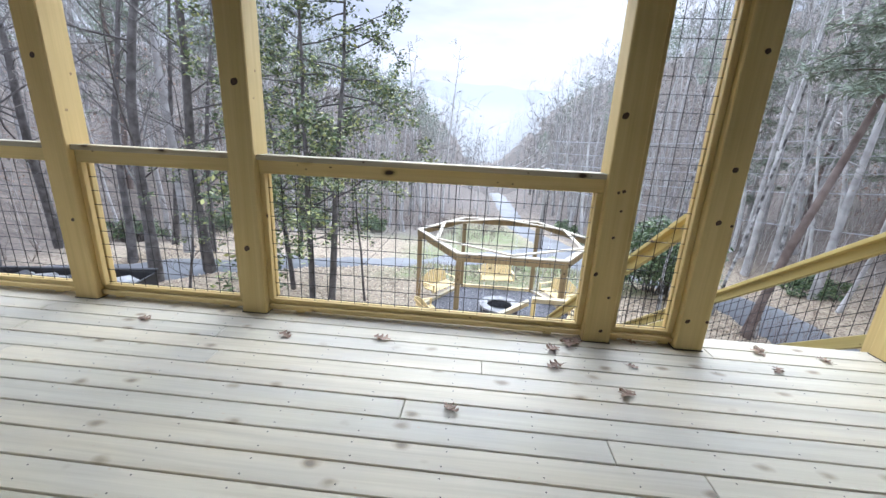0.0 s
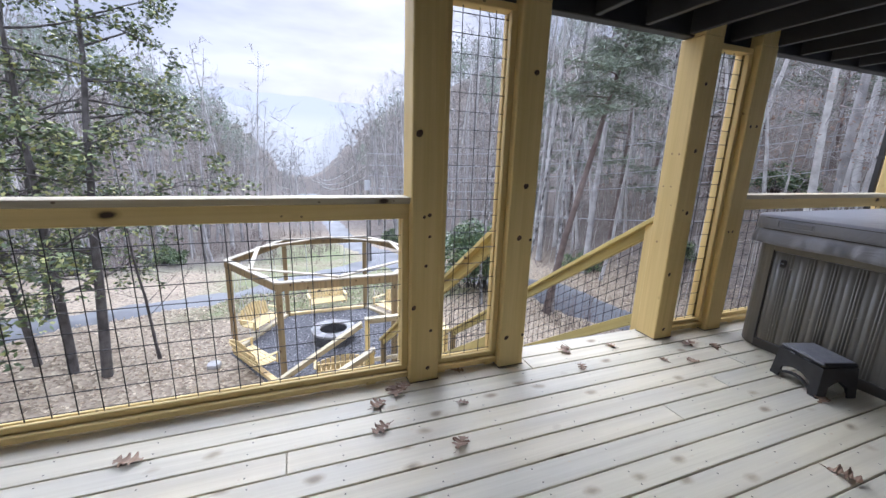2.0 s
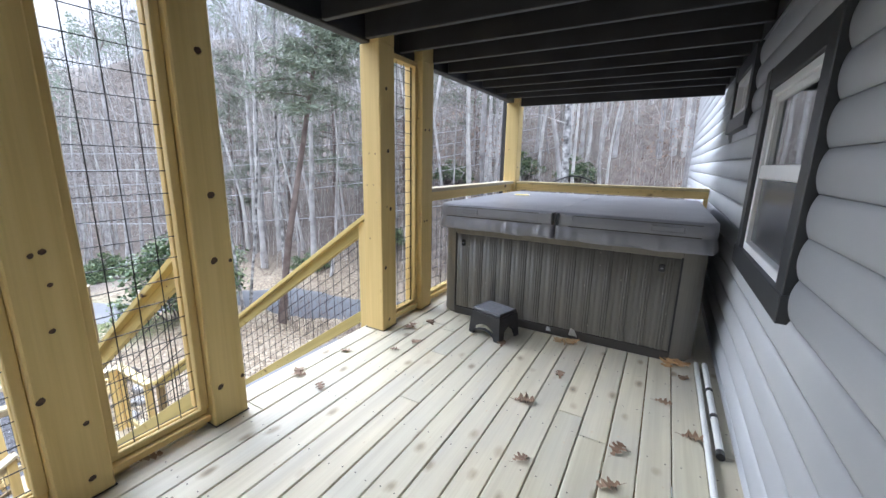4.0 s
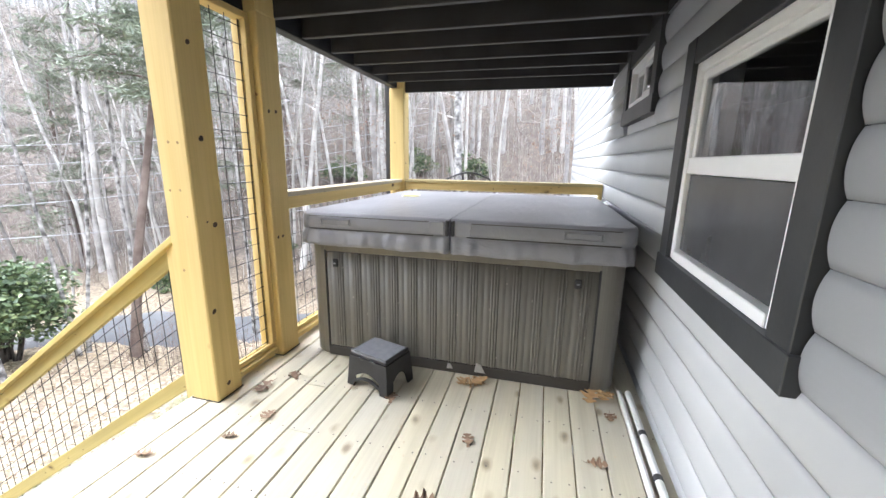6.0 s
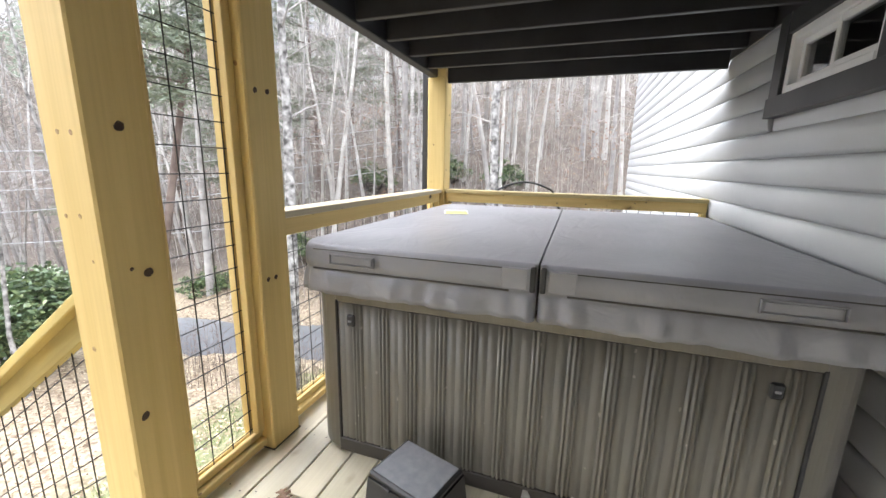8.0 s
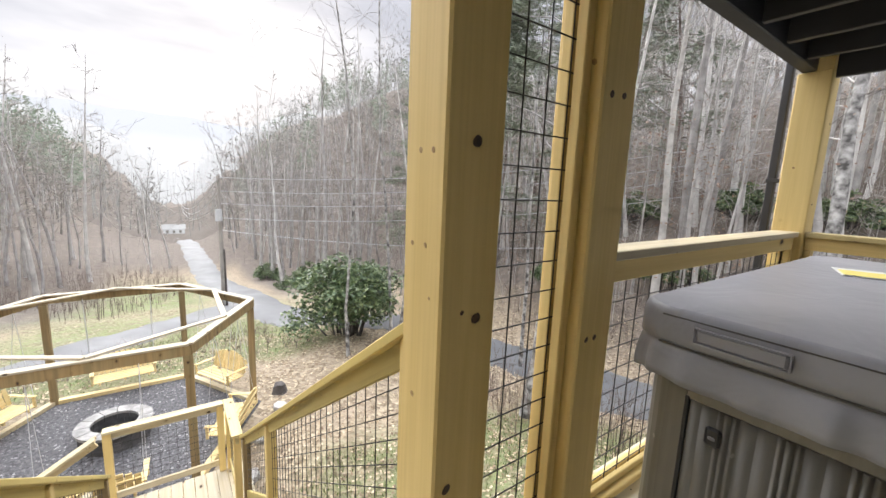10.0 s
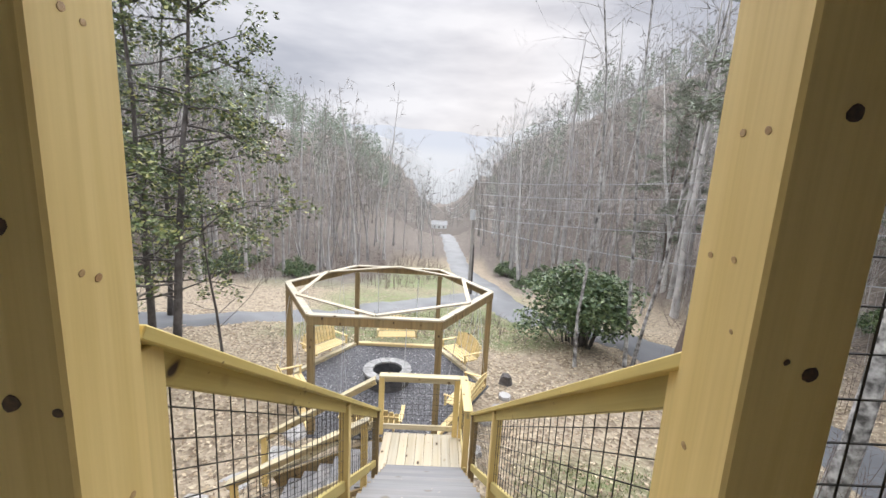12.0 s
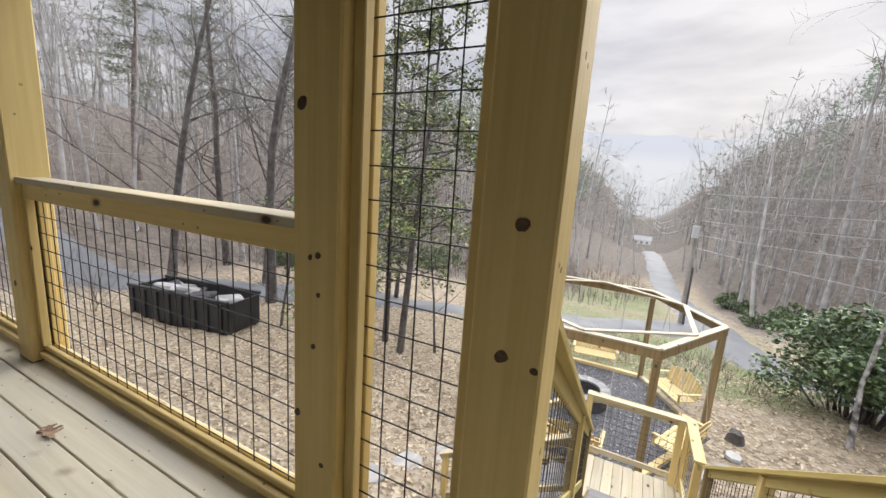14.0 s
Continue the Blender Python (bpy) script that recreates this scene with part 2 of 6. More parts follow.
def ground_material():
    """Leaf litter and bare clay, with grass where it grows."""
    m, n, l, b = material("leaf_litter_ground")
    co = n.new("ShaderNodeTexCoord")
    big = node(n, "ShaderNodeTexNoise", Scale=0.16, Detail=6.0)
    mid = node(n, "ShaderNodeTexNoise", Scale=2.2, Detail=8.0, Roughness=0.7)
    fine = node(n, "ShaderNodeTexVoronoi", Scale=11.0)
    for t in (big, mid, fine):
        l.new(co.outputs["Object"], t.inputs["Vector"])
    leaf = ramp(n, l, fine.outputs["Color"], [(0.2, (0.13, 0.098, 0.066)), (0.5, (0.26, 0.21, 0.143)), (0.85, (0.43, 0.365, 0.26))])
    clay = ramp(n, l, mid.outputs[0], [(0.35, (0.155, 0.122, 0.086)), (0.65, (0.33, 0.275, 0.2))])
    f = ramp(n, l, mid.outputs[0], [(0.42, (0.15, 0.15, 0.15)), (0.6, (0.85, 0.85, 0.85))])
    c = mix(n, l, f, leaf, clay)
    grass = ramp(n, l, mid.outputs[0], [(0.35, (0.075, 0.105, 0.035)), (0.65, (0.165, 0.205, 0.08))])
    at = n.new("ShaderNodeAttribute")
    at.attribute_name = "grass"
    k = n.new("ShaderNodeMath")
    k.operation = "MULTIPLY"
    l.new(at.outputs["Fac"], k.inputs[0])
    l.new(ramp(n, l, mid.outputs[0], [(0.38, (0.3, 0.3, 0.3)), (0.58, (1, 1, 1))]), k.inputs[1])
    c = mix(n, l, k.outputs[0], c, grass)
    aw = n.new("ShaderNodeAttribute")
    aw.attribute_name = "woods"
    mould = ramp(n, l, mid.outputs[0], [(0.32, (0.06, 0.052, 0.045)), (0.5, (0.115, 0.097, 0.083)), (0.68, (0.19, 0.157, 0.13))])
    c = mix(n, l, aw.outputs["Fac"], c, mould)
    l.new(c, b.inputs["Base Color"])
    b.inputs["Roughness"].default_value = 0.95
    bump(n, l, b, fine.outputs["Distance"], 0.6, 0.05)
    return m


ground_mat = ground_material()
gravel = plain("grey_gravel", (0.07, 0.07, 0.077), (0.19, 0.19, 0.2), 0.85, 14.0, 0, 0.9, 0.03, 8.0)
asphalt = plain("damp_asphalt", (0.08, 0.084, 0.09), (0.125, 0.13, 0.137), 0.65, 0.5, 0, 0.3, 0.01)
verge = plain("clay_verge", (0.15, 0.11, 0.08), (0.28, 0.225, 0.165), 0.95, 0.5, 0, 0.5, 0.03)


def painted_haze(name, low, high, glow):
    """Distant wooded slopes: soft grey and brown, streaked by trunks, with mist painted in as emission."""
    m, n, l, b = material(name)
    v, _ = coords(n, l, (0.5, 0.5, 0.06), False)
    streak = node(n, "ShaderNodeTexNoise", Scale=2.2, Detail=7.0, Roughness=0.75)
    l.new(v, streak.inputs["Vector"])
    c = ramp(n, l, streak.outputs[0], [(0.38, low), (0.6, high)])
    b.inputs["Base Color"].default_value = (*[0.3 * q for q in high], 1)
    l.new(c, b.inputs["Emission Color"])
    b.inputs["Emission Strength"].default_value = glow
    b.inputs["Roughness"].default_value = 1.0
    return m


# ---- building tools ----
def mesh_of(name, bm):
    me = bpy.data.meshes.new(name)
    bm.to_mesh(me)
    bm.free()
    return me


def part(name, bm, mat, parent=None, label=""):
    """Links a bmesh as one mesh object, under a thing or a part."""
    ob = new(name, mesh_of(name, bm))
    ob.data.materials.append(mat)
    if parent is not None:
        ob.parent = parent
    return tagged(ob, label=label)


def thing(name, at, label, category, group="", kind="", rz=0.0):
    ob = new(name)
    ob.empty_display_size = 0.1
    ob.matrix_world = pose(*at, 0, 0, rz)
    return tagged(ob, label, category, group, kind)


def box(x0, x1, y0, y1, z0, z1, bevel=0.004, bm=None, turn=None):
    """A box with eased edges; turn is a matrix laid on it."""
    one = bmesh.new()
    bmesh.ops.create_cube(one, size=1.0)
    bmesh.ops.scale(one, vec=(x1 - x0, y1 - y0, z1 - z0), verts=one.verts)
    bmesh.ops.translate(one, vec=((x0 + x1) / 2, (y0 + y1) / 2, (z0 + z1) / 2), verts=one.verts)
    if bevel:
        bmesh.ops.bevel(one, geom=one.edges, offset=bevel, segments=1, affect="EDGES", clamp_overlap=True)
    if turn is not None:
        bmesh.ops.transform(one, matrix=turn, verts=one.verts)
    if bm is None:
        return one
    me = mesh_of("tmp", one)
    bm.from_mesh(me)
    bpy.data.meshes.remove(me)
    return bm


def beam(a, b, wide, deep, bevel=0.004, bm=None, lift=0.0):
    """A board of that width and depth from a to b, its depth upright."""
    a, b = Vector(a), Vector(b)
    d = b - a
    side = d.cross(Vector((0, 0, 1))).normalized()
    up = side.cross(d).normalized()
    m = Matrix.Translation((a + b) / 2) @ Matrix((side, d.normalized(), up)).transposed().to_4x4()
    return box(-wide / 2, wide / 2, -d.length / 2, d.length / 2, -deep / 2 + lift, deep / 2 + lift, bevel, bm, m)


def tube(a, b, r0, r1=None, sides=8, bm=None):
    a, b = Vector(a), Vector(b)
    bm = bm or bmesh.new()
    d = b - a
    q = Vector((0, 0, 1)).rotation_difference(d.normalized()).to_matrix().to_4x4()
    bmesh.ops.create_cone(bm, cap_ends=True, segments=sides, radius1=r0, radius2=r0 if r1 is None else r1, depth=d.length, matrix=Matrix.Translation((a + b) / 2) @ q)
    return bm


def array_mesh(name, verts, faces, mat, smooth=False):
    me = bpy.data.meshes.new(name)
    me.from_pydata(np.asarray(verts, float).tolist(), [], faces if isinstance(faces, list) else np.asarray(faces).tolist())
    if smooth:
        me.polygons.foreach_set("use_smooth", [True] * len(me.polygons))
    me.materials.append(mat)
    me.update()
    return me


# ---- ground ----
def smooth(a, b, v):
    t = np.clip((v - a) / (b - a), 0, 1)
    return t * t * (3 - 2 * t)


PIT = (1.1, 12.05)


def height(x, y):
    """The lie of the land: a bank below the deck, a level fire-pit terrace, a valley running away, wooded slopes on both sides."""
    x, y = np.asarray(x, float), np.asarray(y, float)
    z = -2.95 - 1.38 * smooth(3.0, 8.6, y)
    z = z + 0.38 * smooth(-3, -7, x) * smooth(20, 12, y)
    z = z - 0.9 * smooth(15, 21, y) - 2.7 * smooth(20, 46, y) - 2.5 * smooth(45, 110, y)
    left = np.maximum(0, -x - 19 + 0.10 * np.maximum(0, y - 12))
    z = z + 15 * np.tanh(left * 0.5 / 15)
    edge = 15.5 + 0.02 * np.maximum(0, y - 20) + 3.5 * smooth(24, 40, y)
    right = np.maximum(0, x - edge)
    z = z + 21 * np.tanh(right * 0.6 / 21)
    z = z - 0.9 * smooth(7.5, 11, x) * smooth(edge + 2, edge - 2, x) * smooth(18, 12, y)
    z = z + smooth(34, 84, y) * np.where(x < 3.5, 11.0 * (1 - np.exp(-((x - 2.5) / 15) ** 2)), 19.0 * (1 - np.exp(-((x - 3.5) / 17) ** 2)))
    far = smooth(110, 260, y)
    z = z + far * (10 + 8 * (1 - np.exp(-((x - 8) / 60) ** 2)))
    wob = 0.10 * np.sin(1.7 * x + 0.6 * y) * np.sin(1.1 * y - 0.4 * x) + 0.05 * np.sin(4.1 * x) * np.sin(3.7 * y)
    flat = smooth(3.2, 4.6, np.hypot(x - PIT[0], y - PIT[1]))
    return z + wob * flat


def grid_axis(lo, hi, near0, near1, fine, grow=1.13):
    pts = list(np.arange(near0, near1 + 1e-6, fine))
    s, p = fine, near1
    while p < hi:
        s *= grow
        p += s
        pts.append(p)
    s, p = fine, near0
    while p > lo:
        s *= grow
        p -= s
        pts.insert(0, p)
    return np.array(pts)


gx, gy = grid_axis(-700, 700, -15, 17, 0.45), grid_axis(-300, 1200, -1, 26, 0.45)
GX, GY = np.meshgrid(gx, gy)
GZ = height(GX, GY)
nx, ny = len(gx), len(gy)
gi = np.arange(nx * ny).reshape(ny, nx)
gf = np.stack([gi[:-1, :-1], gi[:-1, 1:], gi[1:, 1:], gi[1:, :-1]], -1).reshape(-1, 4)
me = array_mesh("ground", np.stack([GX, GY, GZ], -1).reshape(-1, 3), gf, ground_mat, True)
attr = me.attributes.new("grass", "FLOAT", "POINT")
gmask = smooth(14.3, 15.2, GY) * smooth(30, 22, GY) * smooth(-5, -2, GX) * smooth(9, 6, GX) * 0.9
gmask = np.maximum(gmask, smooth(24, 28, GY) * smooth(48, 34, GY) * smooth(-12, -8, GX) * smooth(5, 3, GX))
gmask = np.maximum(gmask, smooth(3.6, 4.8, GX) * smooth(12.6, 11, GX) * smooth(10, 8, GY) * 0.85)
attr.data.foreach_set("value", gmask.reshape(-1))
wmask = np.maximum(smooth(14.5, 17.5, GX), smooth(-15, -19, GX))
wmask = np.maximum(wmask, smooth(24, 29, GY) * np.maximum(smooth(0, -4, GX), smooth(7.0, 8.5, GX)))
wmask = np.maximum(wmask, smooth(44, 52, GY))
me.attributes.new("woods", "FLOAT", "POINT").data.foreach_set("value", (0.92 * wmask).reshape(-1))
ground = tagged(new("ground", me), "leaf-strewn clay slope with patches of grass falling to a valley", "ground", kind="structure")


def strip(name, line, width, mat, lift, label, category):
    """A road laid along a line on the ground."""
    pts = []
    line = [Vector(p) for p in line]
    for k in range(len(line) - 1):
        p0, p1, p2, p3 = line[max(k - 1, 0)], line[k], line[k + 1], line[min(k + 2, len(line) - 1)]
        for s in range(10):
            t = s / 10
            pts.append(0.5 * ((2 * p1) + (p2 - p0) * t + (2 * p0 - 5 * p1 + 4 * p2 - p3) * t * t + (3 * p1 - p0 - 3 * p2 + p3) * t ** 3))
    pts.append(line[-1])
    vs, fs, cols = [], [], 7
    for k, p in enumerate(pts):
        d = (pts[min(k + 1, len(pts) - 1)] - pts[max(k - 1, 0)]).normalized()
        nrm = Vector((-d.y, d.x))
        zc = float(height(p.x, p.y))
        for c in range(cols):
            o = (c / (cols - 1) - 0.5) * width
            x, y = p.x + nrm.x * o, p.y + nrm.y * o
            crown = 0.04 * (1 - (2 * o / width) ** 2)
            vs.append((x, y, max(float(height(x, y)), zc - 0.5) + lift + crown if c not in (0, cols - 1) else float(height(x, y)) - 0.1))
        if k:
            for c in range(cols - 1):
                i = (k - 1) * cols + c
                fs.append((i, i + 1, i + cols + 1, i + cols))
    ob = new(name, array_mesh(name, vs, fs, mat, True))
    return tagged(ob, label, category, kind="structure")


MAIN = [(2.0, 150), (2.6, 105), (4.2, 75), (4.5, 60), (4.9, 45), (5.6, 32), (6.0, 25), (6.9, 20.6), (8.6, 18.0), (10.9, 15.6), (12.5, 13.2), (13.6, 10), (14.0, 6), (14.0, 0), (13.5, -10)]
DRIVE = [(5.6, 25.0), (2.0, 22.4), (-1.2, 20.2), (-4.3, 17.7), (-7.0, 15.5), (-12, 12.6), (-20, 9), (-34, 5)]
strip("road", MAIN, 2.8, asphalt, 0.09, "narrow damp grey asphalt lane winding down the valley", "road")
strip("road", DRIVE, 2.7, asphalt, 0.07, "narrow grey drive branching off below the terrace", "road")

# ---- house wall ----
WALL_Y = 0.13
OPENINGS = [(-0.52, 0.58, 0.0, 2.06), (2.48, 3.425, 0.925, 1.83), (4.24, 5.05, 1.82, 2.15)]
X0, X1, WZ0, WZ1 = -6.0, 12.3, -3.6, 5.6
bm = bmesh.new()
cuts = sorted({X0, X1, *[v for o in OPENINGS for v in o[:2]]})
for a, b in zip(cuts[:-1], cuts[1:]):
    holes = [o for o in OPENINGS if o[0] <= a + 1e-6 and b <= o[1] + 1e-6]
    spans = [(WZ0, WZ1)]
    for o in holes:
        spans = [(WZ0, o[2]), (o[3], WZ1)]
    for z0, z1 in spans:
        box(a, b, WALL_Y - 0.16, WALL_Y, z0, z1, 0, bm)
wall = part("wall_south", bm, siding_paint)
tagged(wall, "grey painted half-log siding house wall", "wall", kind="structure")

# added closing walls; their dark colour makes the room behind the glass dim
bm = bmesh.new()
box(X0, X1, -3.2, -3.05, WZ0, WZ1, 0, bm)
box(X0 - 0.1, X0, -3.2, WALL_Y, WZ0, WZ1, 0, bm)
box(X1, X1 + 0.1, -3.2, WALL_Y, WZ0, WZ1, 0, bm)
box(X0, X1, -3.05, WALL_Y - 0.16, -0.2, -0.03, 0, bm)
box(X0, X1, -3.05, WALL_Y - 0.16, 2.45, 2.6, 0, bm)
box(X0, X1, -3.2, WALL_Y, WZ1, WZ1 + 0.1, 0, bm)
tagged(part("wall_north", bm, room_paint), "added plain walls closing the house, dark-coloured to dim the room", "wall", kind="structure")

# half-log siding, one board a course and run
COURSE, FIRST = 0.159, 0.992
casings = [(-0.62, 0.68, -0.02, 2.16), (2.36, 3.545, 0.805, 1.95), (4.12, 5.17, 1.70, 2.27)]
siding_meshes = {}


def siding_board(xa, xb, z):
    key = round(xb - xa, 3)
    if key not in siding_meshes:
        prof = []
        for k in range(9):
            t = k / 8
            prof.append((0.012 + 0.021 * math.sin(math.pi * min(1, t * 0.95 + 0.03)) ** 0.7, t * (COURSE - 0.0025)))
        vs, fs = [], []
        for x in (0, xb - xa):
            vs += [(x, p[0], p[1]) for p in prof] + [(x, 0, prof[-1][1]), (x, 0, 0)]
        n = len(vs) // 2
        for k in range(n):
            k2 = (k + 1) % n
            fs.append((k, k2, n + k2, n + k))
        fs += [tuple(range(n - 1, -1, -1)), tuple(range(n, 2 * n))]
        siding_meshes[key] = array_mesh("log_siding_board", vs, fs, siding_paint, False)
        siding_meshes[key].polygons.foreach_set("use_smooth", [k < 8 for k in range(len(fs))])
    ob = new("log_siding_board", siding_meshes[key])
    ob.parent = wall
    ob.location = (xa, WALL_Y + 0.001, z)


k0 = -int((FIRST - WZ0) / COURSE)
for k in range(k0, 29):
    z = FIRST + k * COURSE
    mid = z + COURSE / 2
    runs = [(X0, X1)]
    for c in casings:
        if c[2] < mid < c[3]:
            runs = [r for a, b in runs for r in (((a, c[0]), (c[1], b)) if a < c[0] and b > c[1] else ((a, b),))]
    for a, b in runs:
        siding_board(a + 0.001, b - 0.001, z)


def window_unit(name, x0, x1, z0, z1, label, mid=None, upright=None, screen=False):
    """A white vinyl window in a dark casing: frame bars, sashes, panes."""
    w = thing(name, ((x0 + x1) / 2, WALL_Y, z0), label, "window", kind="structure")
    X, ya, yb = (x1 - x0) / 2, -0.05, 0.035
    h, t = z1 - z0, 0.045
    c = 0.115
    for nm, bb in (("casing", (-X - c, -X, -0.0, 0.055, -c + 0.004, h + c)), ("casing", (X, X + c, 0.0, 0.055, -c + 0.004, h + c)),
                   ("casing", (-X, X, 0.0, 0.052, h, h + c)), ("casing", (-X - c - 0.01, X + c + 0.01, 0.0, 0.062, -c, 0.0))):
        part(nm, box(*bb, 0.003), casing_paint, w, "charcoal painted board")
    for bb in ((-X + 0.001, -X + t, ya, yb, 0.001, h - 0.001), (X - t, X - 0.001, ya, yb, 0.001, h - 0.001), (-X + t, X - t, ya, yb, h - t, h - 0.001), (-X + t, X - t, ya, yb + 0.006, 0.001, t)):
        part("frame", box(*bb, 0.004), white_vinyl, w, "white vinyl frame bar")

    def sash(xa, xb, za, zb, y, s=0.034):
        for bb in ((xa, xa + s, y - 0.014, y + 0.014, za, zb), (xb - s, xb, y - 0.014, y + 0.014, za, zb), (xa + s, xb - s, y - 0.014, y + 0.014, zb - s, zb), (xa + s, xb - s, y - 0.014, y + 0.014, za, za + s)):
            part("sash", box(*bb, 0.003), white_vinyl, w)
        p = part("pane", box(xa + s, xb - s, y - 0.003, y + 0.003, za + s, zb - s, 0), glass, w, "clear glass pane")
        p.visible_shadow = False

    if mid:
        m = mid - z0
        sash(-X + t + 0.001, X - t - 0.001, m - 0.01, h - t - 0.001, 0.005)
        sash(-X + t + 0.001, X - t - 0.001, t + 0.001, m + 0.03, -0.026)
        part("meeting_rail", box(-X + t, X - t, -0.045, 0.03, m - 0.03, m + 0.045, 0.004), white_vinyl, w)
    else:
        sash(-X + t + 0.001, -0.001, t + 0.001, h - t - 0.001, 0.005)
        sash(0.001, X - t - 0.001, t + 0.001, h - t - 0.001, -0.02)
    if screen:
        part("screen", box(-X + t + 0.004, X - t - 0.004, 0.010, 0.0125, t + 0.008, m - 0.035, 0), screen_mesh, w, "fine grey insect screen")
    return w


window_unit("window_1", 2.48, 3.425, 0.925, 1.83, "white double-hung window with dark casing and lower insect screen", mid=1.37, screen=True)
window_unit("window_2", 4.24, 5.05, 1.82, 2.15, "small white sliding window in dark casing under the joists")
bm = bmesh.new()
for bb in ((-0.62, -0.52, 0, 0.055, 0.0, 2.16), (0.58, 0.68, 0, 0.055, 0.0, 2.16), (-0.52, 0.58, 0, 0.055, 2.06, 2.16)):
    box(bb[0], bb[1], WALL_Y + bb[2], WALL_Y + bb[3], bb[4], bb[5], 0.003, bm)
tagged(part("door_trim", bm, casing_paint), "charcoal casing round the open doorway", "trim", kind="structure")

# ---- ceiling: the underside of the upper deck ----
bm = bmesh.new()
x = -5.7
while x < 6.03:
    box(x, x + 0.040, WALL_Y + 0.05, 2.61, 2.25, 2.48, 0.004, bm)
    x += 0.406
box(6.035, 6.075, WALL_Y + 0.045, 2.70, 2.195, 2.48, 0.004, bm)
box(X0, 6.03, WALL_Y + 0.042, WALL_Y + 0.048, 2.25, 2.48, 0.0, bm)
y = WALL_Y + 0.045
while y < 2.72:
    box(X0, 6.09, y, y + 0.137, 2.484, 2.520, 0.003, bm)
    y += 0.143
tagged(part("ceiling", bm, black_paint), "black-stained joists and boards of the deck above", "ceiling", kind="structure")
tagged(part("roof_beam", box(X0, 6.03, 2.62, 2.70, 2.24, 2.48, 0.005), black_paint), "black-stained timber beam along the deck edge", "beam", kind="structure")

# ---- deck posts ----
PW, PY0, PY1 = 0.186, 2.535, 2.721
POSTS = {"A": -2.98, "B": -1.630, "C": 0.852, "D": 1.474, "E": 2.887, "F": 3.469, "G": 5.974, "Z": -5.3}
# knots, by post: face (front, left or right), across, height, radius
KNOTS = {"A": (("front", 0.09, 1.71, 0.024), ("right", 0.06, 1.38, 0.013), ("right", 0.14, 1.62, 0.012), ("front", 0.12, 0.62, 0.017)),
         "B": (("front", 0.10, 1.60, 0.030), ("front", 0.08, 0.50, 0.026), ("right", 0.10, 1.68, 0.012), ("right", 0.06, 0.80, 0.013), ("right", 0.06, 1.51, 0.009)),
         "C": (("front", 0.04, 1.50, 0.026), ("front", 0.107, 1.055, 0.015), ("front", 0.075, 1.045, 0.012), ("front", 0.11, 0.93, 0.011), ("front", 0.09, 0.755, 0.013), ("front", 0.02, 0.50, 0.018), ("front", 0.115, 0.09, 0.016), ("front", 0.13, 0.34, 0.013)),
         "D": (("front", 0.118, 1.87, 0.021), ("front", 0.105, 1.22, 0.022), ("front", 0.086, 0.895, 0.022), ("front", 0.168, 0.88, 0.013), ("front", 0.046, 0.215, 0.020), ("front", 0.17, 0.22, 0.014),
               ("right", 0.07, 1.59, 0.011), ("right", 0.11, 1.58, 0.009), ("right", 0.056, 1.13, 0.009), ("right", 0.09, 1.113, 0.011), ("right", 0.12, 0.6, 0.012)),
         "E": (("front", 0.093, 1.477, 0.019), ("front", 0.118, 1.023, 0.019), ("front", 0.07, 1.045, 0.008), ("front", 0.045, 0.545, 0.018), ("front", 0.085, 0.08, 0.017), ("front", 0.08, 1.93, 0.016),
               ("left", 0.11, 1.455, 0.010), ("left", 0.052, 1.452, 0.010), ("left", 0.14, 1.213, 0.009), ("left", 0.075, 1.215, 0.009), ("left", 0.12, 0.785, 0.011), ("left", 0.05, 1.08, 0.006)),
         "F": (("front", 0.05, 1.675, 0.015), ("front", 0.118, 1.68, 0.015), ("front", 0.045, 0.86, 0.013), ("front", 0.092, 0.86, 0.014), ("left", 0.04, 1.77, 0.013)),
         "G": (("front", 0.13, 1.9, 0.010), ("front", 0.06, 1.35, 0.011), ("left", 0.12, 1.6, 0.010))}
pale_knot = plain("pale_knot_wood", (0.30, 0.17, 0.065), (0.46, 0.31, 0.13), 0.6, 60.0, 0, 0.3)
knot_wood = plain("knot_wood", (0.035, 0.017, 0.008), (0.10, 0.052, 0.022), 0.6, 60.0, 0, 0.3)


def knot_disc(face, u, z, r):
    """A slightly proud oval knot with an uneven rim, on one face of a post."""
    bm = bmesh.new()
    q = random.Random(int(1000 * (u + z)))
    rings = []
    for g, out in ((1.0, 0.0004), (0.85, 0.0014), (0.0, 0.0018)):
        ring_ = []
        for k in range(12):
            a = 6.2832 * k / 12
            w = 0.74 * r * g * (1 + 0.14 * math.sin(2 * a + 9 * u) + 0.08 * q.uniform(-1, 1))
            s_, t_ = u - PW / 2 + w * math.cos(a), z + 1.15 * w * math.sin(a)
            ring_.append({"front": (s_, -PW / 2 - out, t_), "left": (-PW / 2 - out, s_, t_), "right": (PW / 2 + out, s_, t_)}[face])
            if g == 0.0:
                break
        rings.append([bm.verts.new(v) for v in ring_])
    for k in range(12):
        k2 = (k + 1) % 12
        bm.faces.new((rings[0][k], rings[0][k2], rings[1][k2], rings[1][k]))
        bm.faces.new((rings[1][k], rings[1][k2], rings[2][0]))
    bmesh.ops.recalc_face_normals(bm, faces=bm.faces)
    return bm


